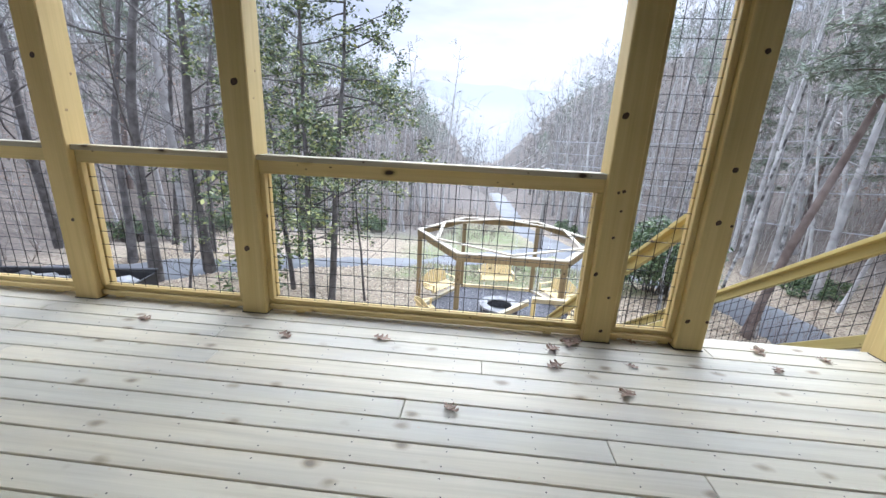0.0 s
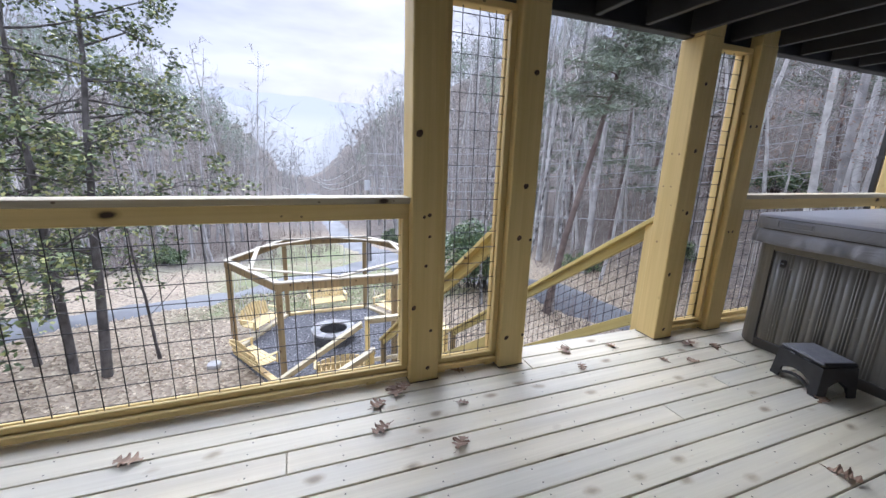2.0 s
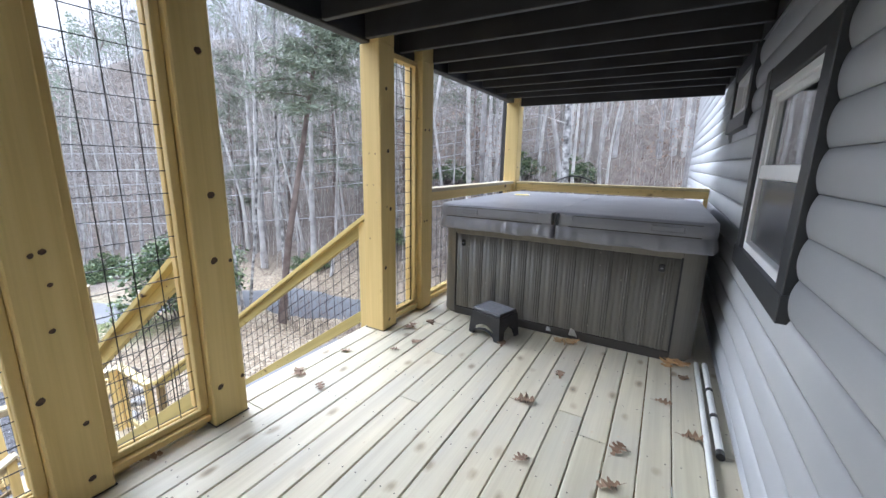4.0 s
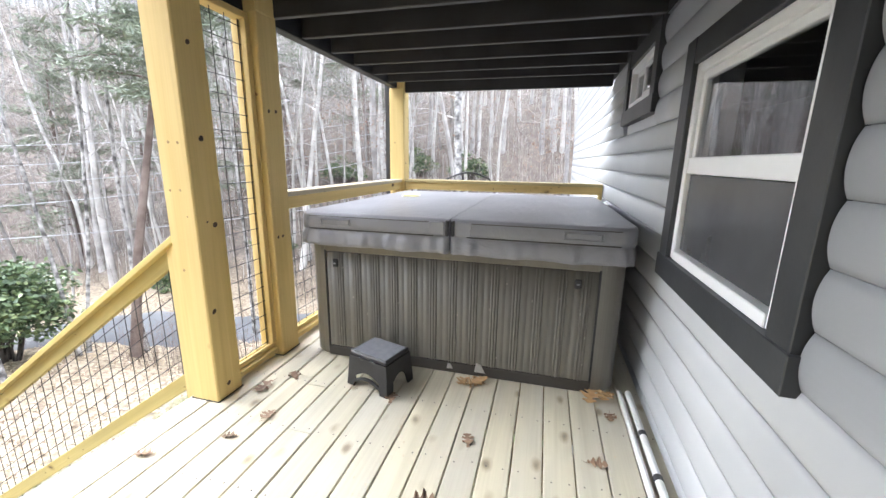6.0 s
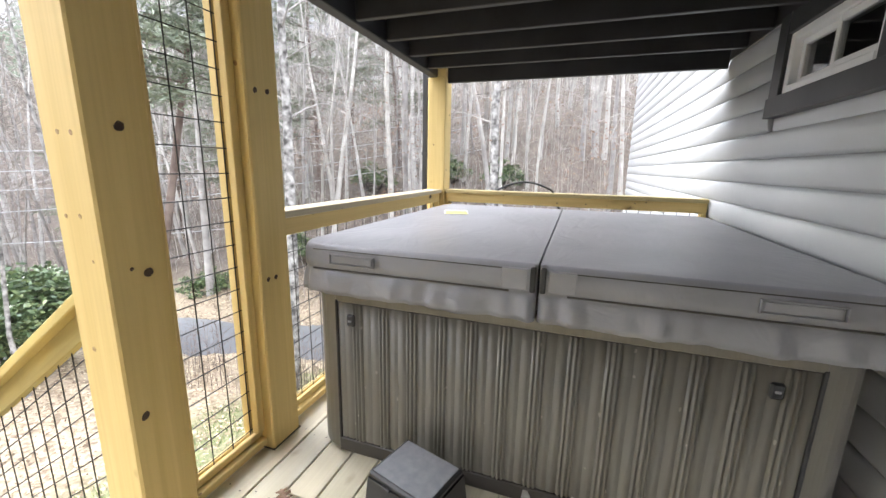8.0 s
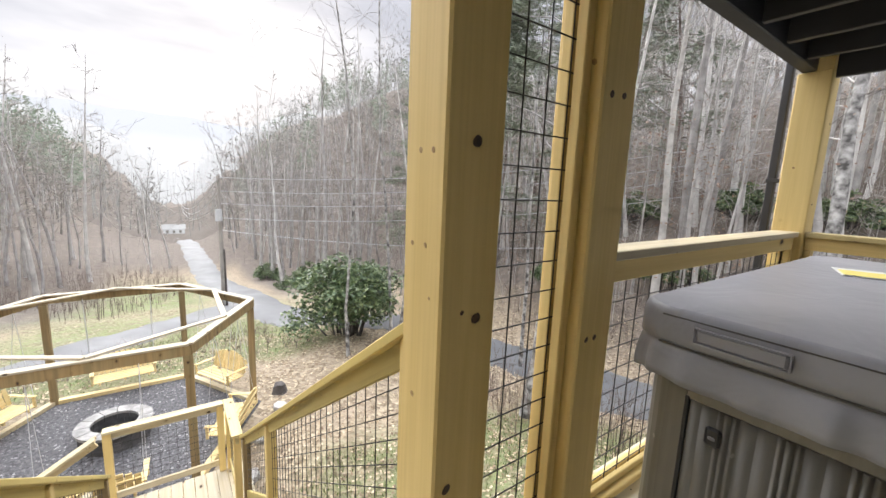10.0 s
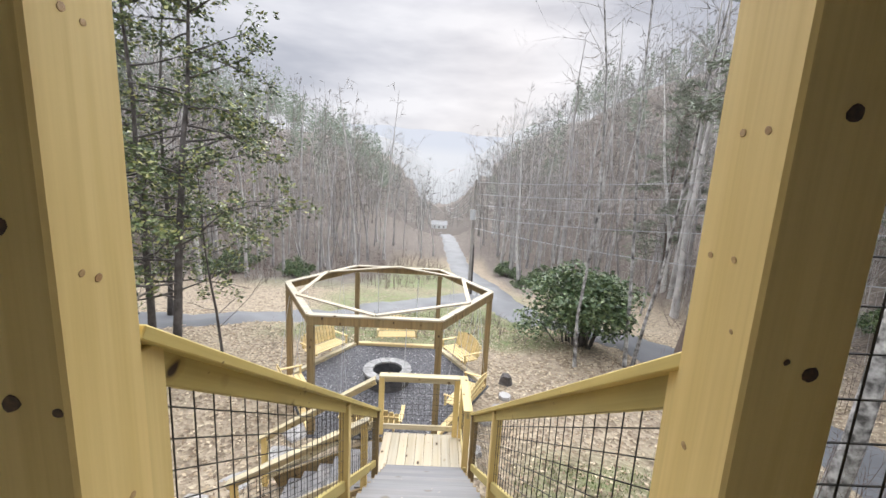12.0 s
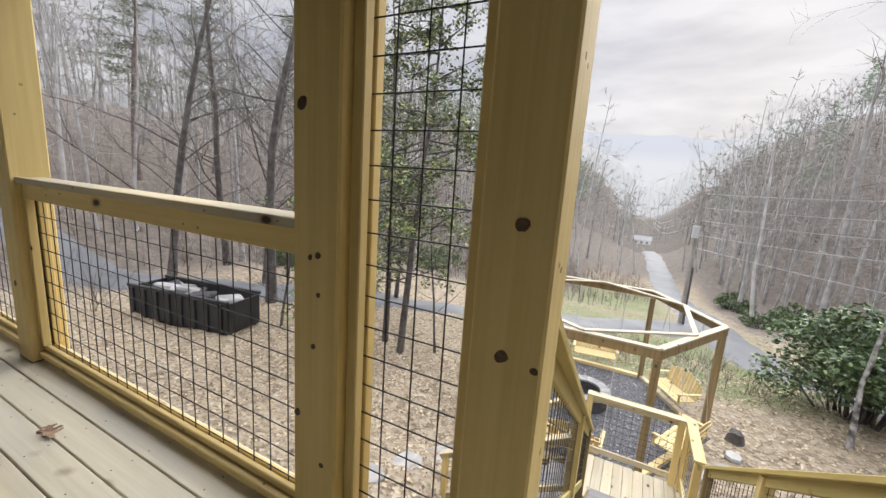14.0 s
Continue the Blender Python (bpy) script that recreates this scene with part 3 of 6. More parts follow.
for key, x in POSTS.items():
    p = thing("deck_post", (x + PW / 2, PY0 + PW / 2, 0.0), "square yellow pine post with dark knots standing on the deck", "post", "deck posts")
    if key in "G":
        tagged(p, "square yellow pine corner post carrying the upper deck")
    if key in "D":
        tagged(p, "square yellow pine post with dark knots beside the stair head")
    top = 2.24
    part("shaft", box(-PW / 2, PW / 2, -PW / 2, PW / 2, 0.0, top, 0.007), post_wood, p)
    part("tongue", box(-PW / 2 + 0.001, PW / 2 - 0.001, -PW / 2 + 0.001, 0.003, top, 2.475, 0.003), post_wood, p)
    for face, u, z, r in KNOTS.get(key, ()):
        part("knot", knot_disc(face, u, z, r), knot_wood if face == "front" else pale_knot, p, "dark round knot" if face == "front" else "small tan knot")
    # thin black strip round the foot of the post
    part("foot_joint", box(-PW / 2 - 0.003, PW / 2 + 0.003, -PW / 2 - 0.003, PW / 2 + 0.003, 0.0005, 0.006, 0.0), black_plastic, p, "thin dark strip round the foot")


def wire_grid(u0, u1, v0, v1, at, pitch=0.1016, r=0.0026, lean=0.0):
    """Welded wire in a plane: u along, v up; at(u, v) gives the place. lean: rise of the along wires."""
    bm = bmesh.new()
    u = u0 + ((u1 - u0) % pitch) / 2
    while u < u1:
        tube(at(u, v0 + lean * (u - u0)), at(u, v1 + lean * (u - u0)), r, sides=5, bm=bm)
        u += pitch
    v = v0 + 0.03
    while v < v1:
        tube(at(u0, v), at(u1, v + lean * (u1 - u0)), r, sides=5, bm=bm)
        v += pitch
    return bm


RAIL = 1.155


def rail_bay(x0, x1, y, top=RAIL, label="pine guard rail with black welded-wire infill between posts", axis="x", full=False):
    """A bay of guard rail between two posts, along x or y: cap, top rail, jambs, sill and welded wire."""
    t = thing("guard_rail" if not full else "wire_screen", ((x0 + x1) / 2, y, 0.0) if axis == "x" else (y, (x0 + x1) / 2, 0.0), label, "railing", "deck railings")
    H = (x1 - x0) / 2
    if axis == "x":
        bx = lambda a, b, c, d, e, f, bev=0.004: box(a, b, c, d, e, f, bev)
        along, capm = rail_x, cap_x
        at = lambda u, v: (u, 0.0, v)
    else:
        bx = lambda a, b, c, d, e, f, bev=0.004: box(c, d, a, b, e, f, bev)
        along, capm = rail_y, cap_y
        at = lambda u, v: (0.0, u, v)
    h = H - 0.001
    if not full:
        part("cap", bx(-h, h, -0.070, 0.070, top - 0.036, top), capm, t, "weathered flat cap board")
        part("top_rail", bx(-h, h, -0.045, -0.007, top - 0.125, top - 0.037), along, t)
        part("top_rail", bx(-h, h, 0.007, 0.045, top - 0.125, top - 0.037), along, t)
        z1 = top - 0.125
    else:
        z1 = 2.225
        part("head", bx(-h, h, -0.042, 0.042, z1 - 0.04, z1), along, t)
        z1 -= 0.04
    part("sill", bx(-h, h, -0.058, 0.058, 0.028, 0.064), along, t)
    for s in (-1, 1):
        part("sill_strip", bx(-h, h, 0.024 + s * 0.017 - 0.024 - 0.012, 0.024 + s * 0.017 - 0.024 + 0.012, 0.065, 0.100), along, t)
        for ys in (-0.027, 0.027):
            a = -h if s < 0 else h - 0.040
            part("jamb", bx(a, a + 0.040, ys - 0.020, ys + 0.020, 0.101, z1 - 0.001), post_wood, t)
    part("wire_mesh", wire_grid(-h + 0.01, h - 0.01, 0.085, z1 + 0.02, at), wire_metal, t, "black welded wire grid")
    for s in (-0.8 * H, 0.8 * H):
        part("block", bx(s - 0.03, s + 0.03, -0.03, 0.03, 0.0, 0.029, 0.002), along, t)
    return t


YR = PY0 + 0.093
rail_bay(POSTS["Z"] + PW, POSTS["A"], YR)
rail_bay(POSTS["A"] + PW, POSTS["B"], YR)
rail_bay(POSTS["B"] + PW, POSTS["C"], YR)
rail_bay(POSTS["C"] + PW, POSTS["D"], YR, full=True, label="tall narrow black wire screen framed in pine between two posts")
rail_bay(POSTS["E"] + PW, POSTS["F"], YR, full=True, label="tall narrow black wire screen framed in pine between two posts")
rail_bay(POSTS["F"] + PW, POSTS["G"], YR)
rail_bay(WALL_Y + 0.04, PY0, POSTS["G"] + PW / 2, axis="y", label="pine end rail with wire infill behind the hot tub")


# ---- stairs down to the landing ----
SX0, SX1, SY0, SY1, LZ = 1.670, 2.900, 2.78, 7.10, -3.10
N = 17
rise, run = -LZ / N, (SY1 - SY0) / (N - 1)
stair = thing("staircase", ((SX0 + SX1) / 2, SY0, LZ), "long straight grey-weathered timber staircase down to a landing", "stairs", kind="structure")
stair_wood = wood("stair_tread", 0, (0.25, 0.245, 0.245), (0.19, 0.187, 0.185), knot=(0.2, 0.17, 0.13), stain=(0.18, 0.18, 0.19), amount=0.8)
ox, oy = (SX0 + SX1) / 2, SY0
W2 = (SX1 - SX0) / 2
tread = box(-W2 + 0.04, W2 - 0.04, -0.02, run / 2 - 0.004, -0.036, 0, 0.004)
tread_me = mesh_of("tread", tread)
tread_me.materials.append(stair_wood)
for k in range(N - 1):
    z = -(k + 1) * rise - LZ
    for j in range(2):
        ob = new("tread", tread_me)
        ob.parent, ob.location = stair, (0, k * run + j * run / 2 + 0.01, z)
for s in (-1, 1):
    bm = bmesh.new()
    x0 = s * (W2 - 0.0) - 0.0
    pts = []
    for k in range(N - 1):
        pts += [(k * run, -(k + 1) * rise - LZ - 0.037), ((k + 1) * run, -(k + 1) * rise - LZ - 0.037)]
    low = [(SY1 - SY0, 0.0 - 0.15), (0, -LZ - 0.55)]
    prof = [(0, -LZ - 0.06)] + pts + low
    xa, xb = (x0 - 0.038, x0) if s > 0 else (x0, x0 + 0.038)
    va = [bm.verts.new((xa, y, z)) for y, z in prof]
    vb = [bm.verts.new((xb, y, z)) for y, z in prof]
    n = len(prof)
    for k in range(n):
        bm.faces.new((va[k], va[(k + 1) % n], vb[(k + 1) % n], vb[k]))
    bm.faces.new(va[::-1])
    bm.faces.new(vb)
    bmesh.ops.recalc_face_normals(bm, faces=bm.faces)
    part("stringer", bm, old_post, stair)

LY1 = 8.12
landing = thing("landing", ((SX0 + SX1) / 2, 7.55, LZ), "pale timber landing at the foot of the stairs", "landing", kind="structure")
cx = (SX0 + SX1) / 2
x = -0.735
while x < 0.73:
    part("landing_board", box(x, x + 0.138, SY1 + 0.02 - 7.55, LY1 - 7.55, -0.036, 0.0, 0.003), landing_wood, landing)
    x += 0.1445
part("rim", box(-0.74, 0.73, LY1 - 7.55 - 0.04, LY1 - 7.55 - 0.002, -0.23, -0.038, 0.004), rail_x, landing)
for px in (-0.70, 0.69):
    for py in (-0.4, 0.5):
        g = float(height(cx + px, 7.55 + py)) - LZ - 0.1
        part("leg", box(px - 0.045, px + 0.045, py - 0.045, py + 0.045, g, -0.037, 0.004), old_post, landing)

# second flight, turning towards the terrace
FZ = float(height(-0.6, 7.55)) + 0.02
n2 = 7
rise2 = (LZ - FZ) / n2
flight = thing("staircase", (cx - 0.74, 7.55, FZ), "short lower timber flight turning down to the fire-pit terrace", "stairs", kind="structure")
for k in range(n2 - 1):
    part("tread", box(-(k + 1) * 0.275 - 0.02, -k * 0.275, -0.52, 0.52, LZ - (k + 1) * rise2 - FZ - 0.036, LZ - (k + 1) * rise2 - FZ, 0.004), stair_wood, flight)
for s in (-0.55, 0.55):
    part("stringer", beam((0, s, LZ - FZ - 0.2), (-n2 * 0.275, s, 0.05), 0.038, 0.24), old_post, flight)


def slope_rail(name, a, b, posts, label, top=1.0, bays=None, mat=None):
    """A sloping stair rail: cap and rail from a to b (tops), posts at fractions of the way, wire between."""
    a, b = Vector(a), Vector(b)
    base = Vector((a.x, a.y, min(a.z, b.z) - top))
    t = thing(name, tuple(base), label, "railing", "stair railings")
    A, B = a - base, b - base
    d = (B - A)
    flat = Vector((d.x, d.y, 0)).normalized()
    side = Vector((-flat.y, flat.x, 0))
    m = mat or (slope_cap if abs(d.z) > 1 and abs(flat.y) > 0.5 else cap_y if abs(flat.y) > 0.5 else cap_x)
    part("cap", beam(A - Vector((0, 0, 0.018)), B - Vector((0, 0, 0.018)), 0.135, 0.036), m, t, "flat sloping cap board")
    part("top_rail", beam(A - Vector((0, 0, 0.085)), B - Vector((0, 0, 0.085)), 0.04, 0.09), m, t)
    low = top - 0.14
    part("bottom_rail", beam(A - Vector((0, 0, low)), B - Vector((0, 0, low)), 0.04, 0.09), m, t)
    for f, drop in posts:
        p = A + d * f
        part("post", box(p.x - 0.044, p.x + 0.044, p.y - 0.044, p.y + 0.044, p.z - drop, p.z - 0.04, 0.004), old_post if drop > 1.15 else post_wood, t)
    L = Vector((d.x, d.y, 0)).length
    slope = d.z / L
    at = lambda u, v: tuple(A + flat * u + Vector((0, 0, v)))
    part("wire_mesh", wire_grid(0.03, L - 0.03, -low, -0.09, at, lean=slope), wire_metal, t, "black welded wire grid")
    return t


slope_rail("stair_rail", (2.985, 2.735, 0.975), (2.985, 7.0, -1.945), [(0.012, 1.12), (0.60, 1.12), (0.985, 1.3)], "sloping pine stair rail with black wire infill")
slope_rail("stair_rail", (1.585, 2.735, 0.975), (1.585, 6.92, -1.89), [(0.012, 1.12), (0.54, 1.12), (0.985, 1.3)], "sloping pine stair rail with black wire infill")
slope_rail("landing_rail", (2.90, 7.06, -1.95), (2.90, 8.10, -1.95), [(0.06, 1.12), (0.94, 1.12)], "level landing rail with wire infill and wide pale cap", 1.12)
slope_rail("landing_rail", (2.83, 8.05, -1.952), (1.45, 8.05, -1.952), [(0.03, 1.12), (0.97, 1.12)], "level landing rail with wire infill facing the fire pit", 1.12)
slope_rail("stair_rail", (1.38, 8.05, -2.02), (-0.65, 8.05, FZ + 0.95), [(0.95, 1.0)], "lower stair rail dropping towards the terrace")
slope_rail("stair_rail", (1.46, 7.02, -2.10), (-0.65, 7.02, FZ + 0.95), [(0.03, 1.12), (0.95, 1.0)], "lower stair rail dropping towards the terrace")


# ---- hot tub ----
def rounded_loop(x0, x1, y0, y1, r, steps=5):
    pts = []
    for cx_, cy_, a0 in ((x1 - r, y1 - r, 0), (x0 + r, y1 - r, 90), (x0 + r, y0 + r, 180), (x1 - r, y0 + r, 270)):
        for s in range(steps + 1):
            a = radians(a0 + 90 * s / steps)
            pts.append((cx_ + r * math.cos(a), cy_ + r * math.sin(a)))
    return pts


def loft(rings, cap=True, smooth_all=False):
    """Skins rings of points (x, y, z) of equal count, closed at both ends."""
    bm = bmesh.new()
    vs = [[bm.verts.new(p) for p in ring] for ring in rings]
    n = len(vs[0])
    for a, b in zip(vs[:-1], vs[1:]):
        for k in range(n):
            bm.faces.new((a[k], a[(k + 1) % n], b[(k + 1) % n], b[k]))
    if cap:
        bm.faces.new(vs[0][::-1])
        bm.faces.new(vs[-1])
    if smooth_all:
        for f in bm.faces:
            f.smooth = True
    bmesh.ops.recalc_face_normals(bm, faces=bm.faces)
    return bm


TX, TY0, TY1, TD = 3.592, 0.30, 2.385, 2.08
tub = thing("hot_tub", (TX + TD / 2, (TY0 + TY1) / 2, 0.0), "square hot tub with ribbed taupe cabinet on the deck", "hot tub")
hx, hy = TD / 2, (TY1 - TY0) / 2
core = [rounded_loop(-hx + 0.012, hx - 0.012, -hy + 0.012, hy - 0.012, 0.14)]
part("cabinet_core", loft([[(x, y, z) for x, y in core[0]] for z in (0.0, 0.84)]), tub_trim, tub, "dark inner cabinet")
for sx in (-1, 1):
    for sy in (-1, 1):
        pts = []
        for s in range(9):
            a = radians(90 * s / 8)
            pts.append((sx * (hx - 0.15 + 0.15 * math.cos(a)), sy * (hy - 0.15 + 0.15 * math.sin(a))))
        inner = [(p[0] - sx * 0.02, p[1] - sy * 0.02) for p in pts]
        ring = pts + inner[::-1]
        part("corner_panel", loft([[(x, y, z) for x, y in ring] for z in (0.015, 0.835)], smooth_all=False), tub_panel, tub, "smooth rounded corner panel")


def ribbed(length):
    """A cabinet panel with raised vertical ribs in a repeating rhythm: u along, out the relief."""
    prof = []
    u = 0.0
    pattern = [(0.036, 0.0), (0.0035, -0.004), (0.036, 0.0005), (0.005, -0.005), (0.012, 0.006), (0.005, -0.002), (0.014, 0.009), (0.005, -0.001), (0.012, 0.005), (0.005, -0.005)]
    k = 0
    while u < length:
        w, o = pattern[k % len(pattern)]
        w = min(w, length - u)
        prof += [(u + 0.22 * w, o), (u + 0.78 * w, o)]
        u += w
        k += 1
    return prof


def panel(length, place, z0, z1, name="side_panel"):
    prof = ribbed(length)
    bm = bmesh.new()
    lo = [bm.verts.new(place(u, o, z0)) for u, o in prof]
    hi = [bm.verts.new(place(u, o, z1)) for u, o in prof]
    for k in range(len(prof) - 1):
        bm.faces.new((lo[k], lo[k + 1], hi[k + 1], hi[k])).smooth = True
    bl = [bm.verts.new(place(u, -0.02, z0)) for u in (0, length)]
    bh = [bm.verts.new(place(u, -0.02, z1)) for u in (0, length)]
    bm.faces.new((bl[0], lo[0], hi[0], bh[0]))
    bm.faces.new((lo[-1], bl[1], bh[1], hi[-1]))
    bm.faces.new(hi + [bh[1], bh[0]])
    bm.faces.new((bl[1], bl[0], bh[0], bh[1]))
    bmesh.ops.recalc_face_normals(bm, faces=bm.faces)
    return part(name, bm, tub_panel, tub, "ribbed taupe plastic panel")


span = 2 * hy - 0.31
panel(span, lambda u, o, z: (-hx - o, hy - 0.155 - u, z), 0.075, 0.77, "front_panel")
panel(span, lambda u, o, z: (hx + o, -hy + 0.155 + u, z), 0.075, 0.77, "back_panel")
panel(TD - 0.31, lambda u, o, z: (-hx + 0.155 + u, hy + o, z), 0.075, 0.77)
panel(TD - 0.31, lambda u, o, z: (hx - 0.155 - u, -hy - o, z), 0.075, 0.77)
for y0 in (-1, 1):
    part("panel_edge", box(-hx - 0.006, -hx + 0.004, y0 * (hy - 0.155) - 0.006, y0 * (hy - 0.155) + 0.006, 0.04, 0.78, 0.002), black_plastic, tub, "dark joint beside the panel")
part("base_strip", box(-hx - 0.008, -hx + 0.01, -hy + 0.15, hy - 0.15, 0.0, 0.072, 0.004), tub_trim, tub, "plain strip along the foot")
part("top_strip", box(-hx - 0.004, -hx + 0.01, -hy + 0.15, hy - 0.15, 0.772, 0.836, 0.004), tub_panel, tub)
for y in (2.15, 0.574):
    yy = y - (TY0 + TY1) / 2
    latch = part("latch", box(-hx - 0.022, -hx - 0.004, yy - 0.020, yy + 0.020, 0.665, 0.722, 0.007), black_plastic, tub, "black lock latch")
    part("keyhole", box(-hx - 0.026, -hx - 0.021, yy - 0.009, yy + 0.009, 0.688, 0.698, 0.002), grey_plastic, latch)


def cover_half(name, ya, yb):
    """One half of the folding cover: rounded slab with a slightly crowned top and a loose skirt."""
    c = thing(name, (TX + TD / 2, (TY0 + TY1) / 2, 0.845), "grey vinyl hot tub cover half, folded seam in the middle", "hot tub cover", "hot tub cover halves")
    x0, x1 = -hx - 0.035, hx + 0.03
    outer = ya if abs(ya) > abs(yb) else yb

    def ring(z, grow, wave=0.0):
        pts = []
        n = 64
        per = []
        for s in range(n + 1):
            per.append((x0, yb + (ya - yb) * s / n))
        for s in range(1, n):
            per.append((x0 + (x1 - x0) * s / n, ya))
        for s in range(n + 1):
            per.append((x1, ya + (yb - ya) * s / n))
        for s in range(1, n):
            per.append((x1 + (x0 - x1) * s / n, yb))
        out = []
        for k, (x, y) in enumerate(per):
            rr = 0.13
            ex, ey = (x0 + rr if x < x0 + rr else x1 - rr if x > x1 - rr else None), None
            if outer < 0 and y < outer + rr:
                ey = outer + rr
            if outer > 0 and y > outer - rr:
                ey = outer - rr
            if ex is not None and ey is not None:
                v = Vector((x - ex, y - ey))
                if v.length > 1e-6:
                    m = max(abs(v.x), abs(v.y))
                    v = v.normalized() * m
                    x, y = ex + v.x, ey + v.y
            inner = abs(y - (ya + yb - outer)) < 1e-4
            g = 0 if inner else grow + wave * (math.sin(k * 0.9 + 1.5 * math.sin(k * 0.21)) * 0.5 + math.sin(k * 0.37 + outer) * 0.6 + abs(math.sin(k * 0.61 + 3 * z)) * 0.5)
            d = Vector((0.5 * (1 if x > 0 else -1) if abs(x) > x1 - 0.14 else 0, (1 if y > 0 else -1) * 0.5 if abs(y) > abs(outer) - 0.14 else 0))
            if d.length > 0:
                d.normalize()
            out.append((x + d.x * g, y + d.y * g, z + (0.3 * wave * math.sin(k * 0.25) if wave else 0)))
        return out
    rings = [ring(-0.022, 0.016, 0.011), ring(0.0, 0.017, 0.012), ring(0.025, 0.015, 0.010), ring(0.05, 0.011, 0.008), ring(0.075, 0.003, 0.004), ring(0.085, -0.003, 0.001), ring(0.09, 0.006, 0.001), ring(0.12, 0.006, 0.004), ring(0.165, 0.004, 0.001), ring(0.185, -0.004), ring(0.193, -0.02)]
    bm = loft(rings, cap=False)
    bm.verts.ensure_lookup_table()
    n = len(rings[0])
    top = bm.verts[(len(rings) - 1) * n:len(rings) * n]
    mid = (x0 + x1) / 2
    # crowned top in strips from the outer edge to the fold
    tops = [v for v in top]
    bm.faces.new(tops)
    bm.faces.new(bm.verts[:n][::-1])
    for f in bm.faces:
        f.smooth = len(f.verts) == 4
    bmesh.ops.recalc_face_normals(bm, faces=bm.faces)
    part("vinyl_shell", bm, vinyl, c, "wrinkled grey vinyl")
    mid_y = (ya + yb) / 2
    hy_ = outer * 0.72
    part("handle", box(x0 - 0.016, x0 + 0.004, hy_ - 0.10, hy_ + 0.10, 0.115, 0.155, 0.006), vinyl, c, "stitched grip strap")
    for za, zb in ((0.112, 0.116), (0.154, 0.158)):
        part("handle_edge", box(x0 - 0.019, x0 - 0.008, hy_ - 0.105, hy_ + 0.105, za, zb, 0.001), vinyl, c, "raised stitched edge of the grip")
    for yy in (hy_ - 0.105, hy_ + 0.105):
        part("handle_edge", box(x0 - 0.019, x0 - 0.008, yy - 0.002, yy + 0.002, 0.112, 0.158, 0.001), vinyl, c, "raised stitched edge of the grip")
    yt = math.copysign(0.085, outer)
    part("hold_tab", box(x0 - 0.012, x0 + 0.002, yt - 0.048, yt + 0.048, 0.095, 0.176, 0.003), vinyl, c, "sewn fastening tab beside the fold")
    part("seam_piping", box(x0 - 0.010, x0 + 0.003, min(ya, yb) + 0.10, max(ya, yb) - 0.10, 0.084, 0.091, 0.002), tub_trim, c)
    part("seam_piping", box(x0 - 0.004, x0 + 0.006, min(ya, yb) + 0.10, max(ya, yb) - 0.10, 0.168, 0.173, 0.002), tub_trim, c)
    s = -1 if outer > 0 else 1
    part("fold_flap", box(x0 - 0.018, x0 + 0.004, (ya + yb - outer) - (0.002 if outer < 0 else -0.002) - (0.012 if outer < 0 else -0.012) - 0.010, (ya + yb - outer) - (0.014 if outer < 0 else -0.014) + 0.010, 0.09, 0.185, 0.004), black_plastic, c, "black fold strap")
    return c


cover_half("hot_tub_cover", -hy - 0.03, -0.004)
cover_half("hot_tub_cover", hy + 0.03, 0.004)

card = thing("paper_notice", (5.0, 2.10, 1.0405), "small yellow and white paper notice lying on the cover", "paper", rz=18)
part("sheet", box(-0.13, 0.13, -0.09, 0.09, 0.0, 0.003, 0.0), paper_white, card)
part("print", box(-0.12, 0.05, -0.08, 0.08, 0.0035, 0.005, 0.0), paper_yellow, card, "yellow printed panel")
for y, z, s in ((1.13, 0.06, 0.035), (1.33, 0.05, 0.02)):
    tag = thing("torn_label", (TX - 0.012, y, z), "torn scrap of white paper stuck to the cabinet foot", "paper")
    bm = bmesh.new()
    v = [bm.verts.new(p) for p in ((-0.004, -s, -s * 0.8), (-0.02, s, -s * 0.5), (-0.012, s * 0.7, s * 1.3), (-0.003, -s * 0.2, s * 0.8))]
    f = bm.faces.new(v)
    bmesh.ops.solidify(bm, geom=[f], thickness=0.002)
    part("scrap", bm, paper_white, tag)

# ---- folding step stool ----
stool = thing("step_stool", (3.36, 1.735, 0.0), "black plastic folding step stool with grey top", "stool", rz=-17)
sx, sy, sh = 0.115, 0.145, 0.225
part("top", box(-sx, sx, -sy, sy, sh - 0.028, sh, 0.008), black_plastic, stool)
part("grip_pad", box(-sx + 0.012, sx - 0.012, -sy + 0.014, sy - 0.014, sh, sh + 0.003, 0.001), grey_plastic, stool, "grey anti-slip pad")
def slab_from(outline, place, thick):
    """A flat plate cut to an outline in a plane, given its thickness."""
    bm = bmesh.new()
    vs = [[bm.verts.new(place(u, z, d)) for u, z in outline] for d in (0.0, thick)]
    n = len(outline)
    for k in range(n):
        bm.faces.new((vs[0][k], vs[0][(k + 1) % n], vs[1][(k + 1) % n], vs[1][k]))
    bm.faces.new(vs[0][::-1])
    bm.faces.new(vs[1])
    bmesh.ops.recalc_face_normals(bm, faces=bm.faces)
    return bm


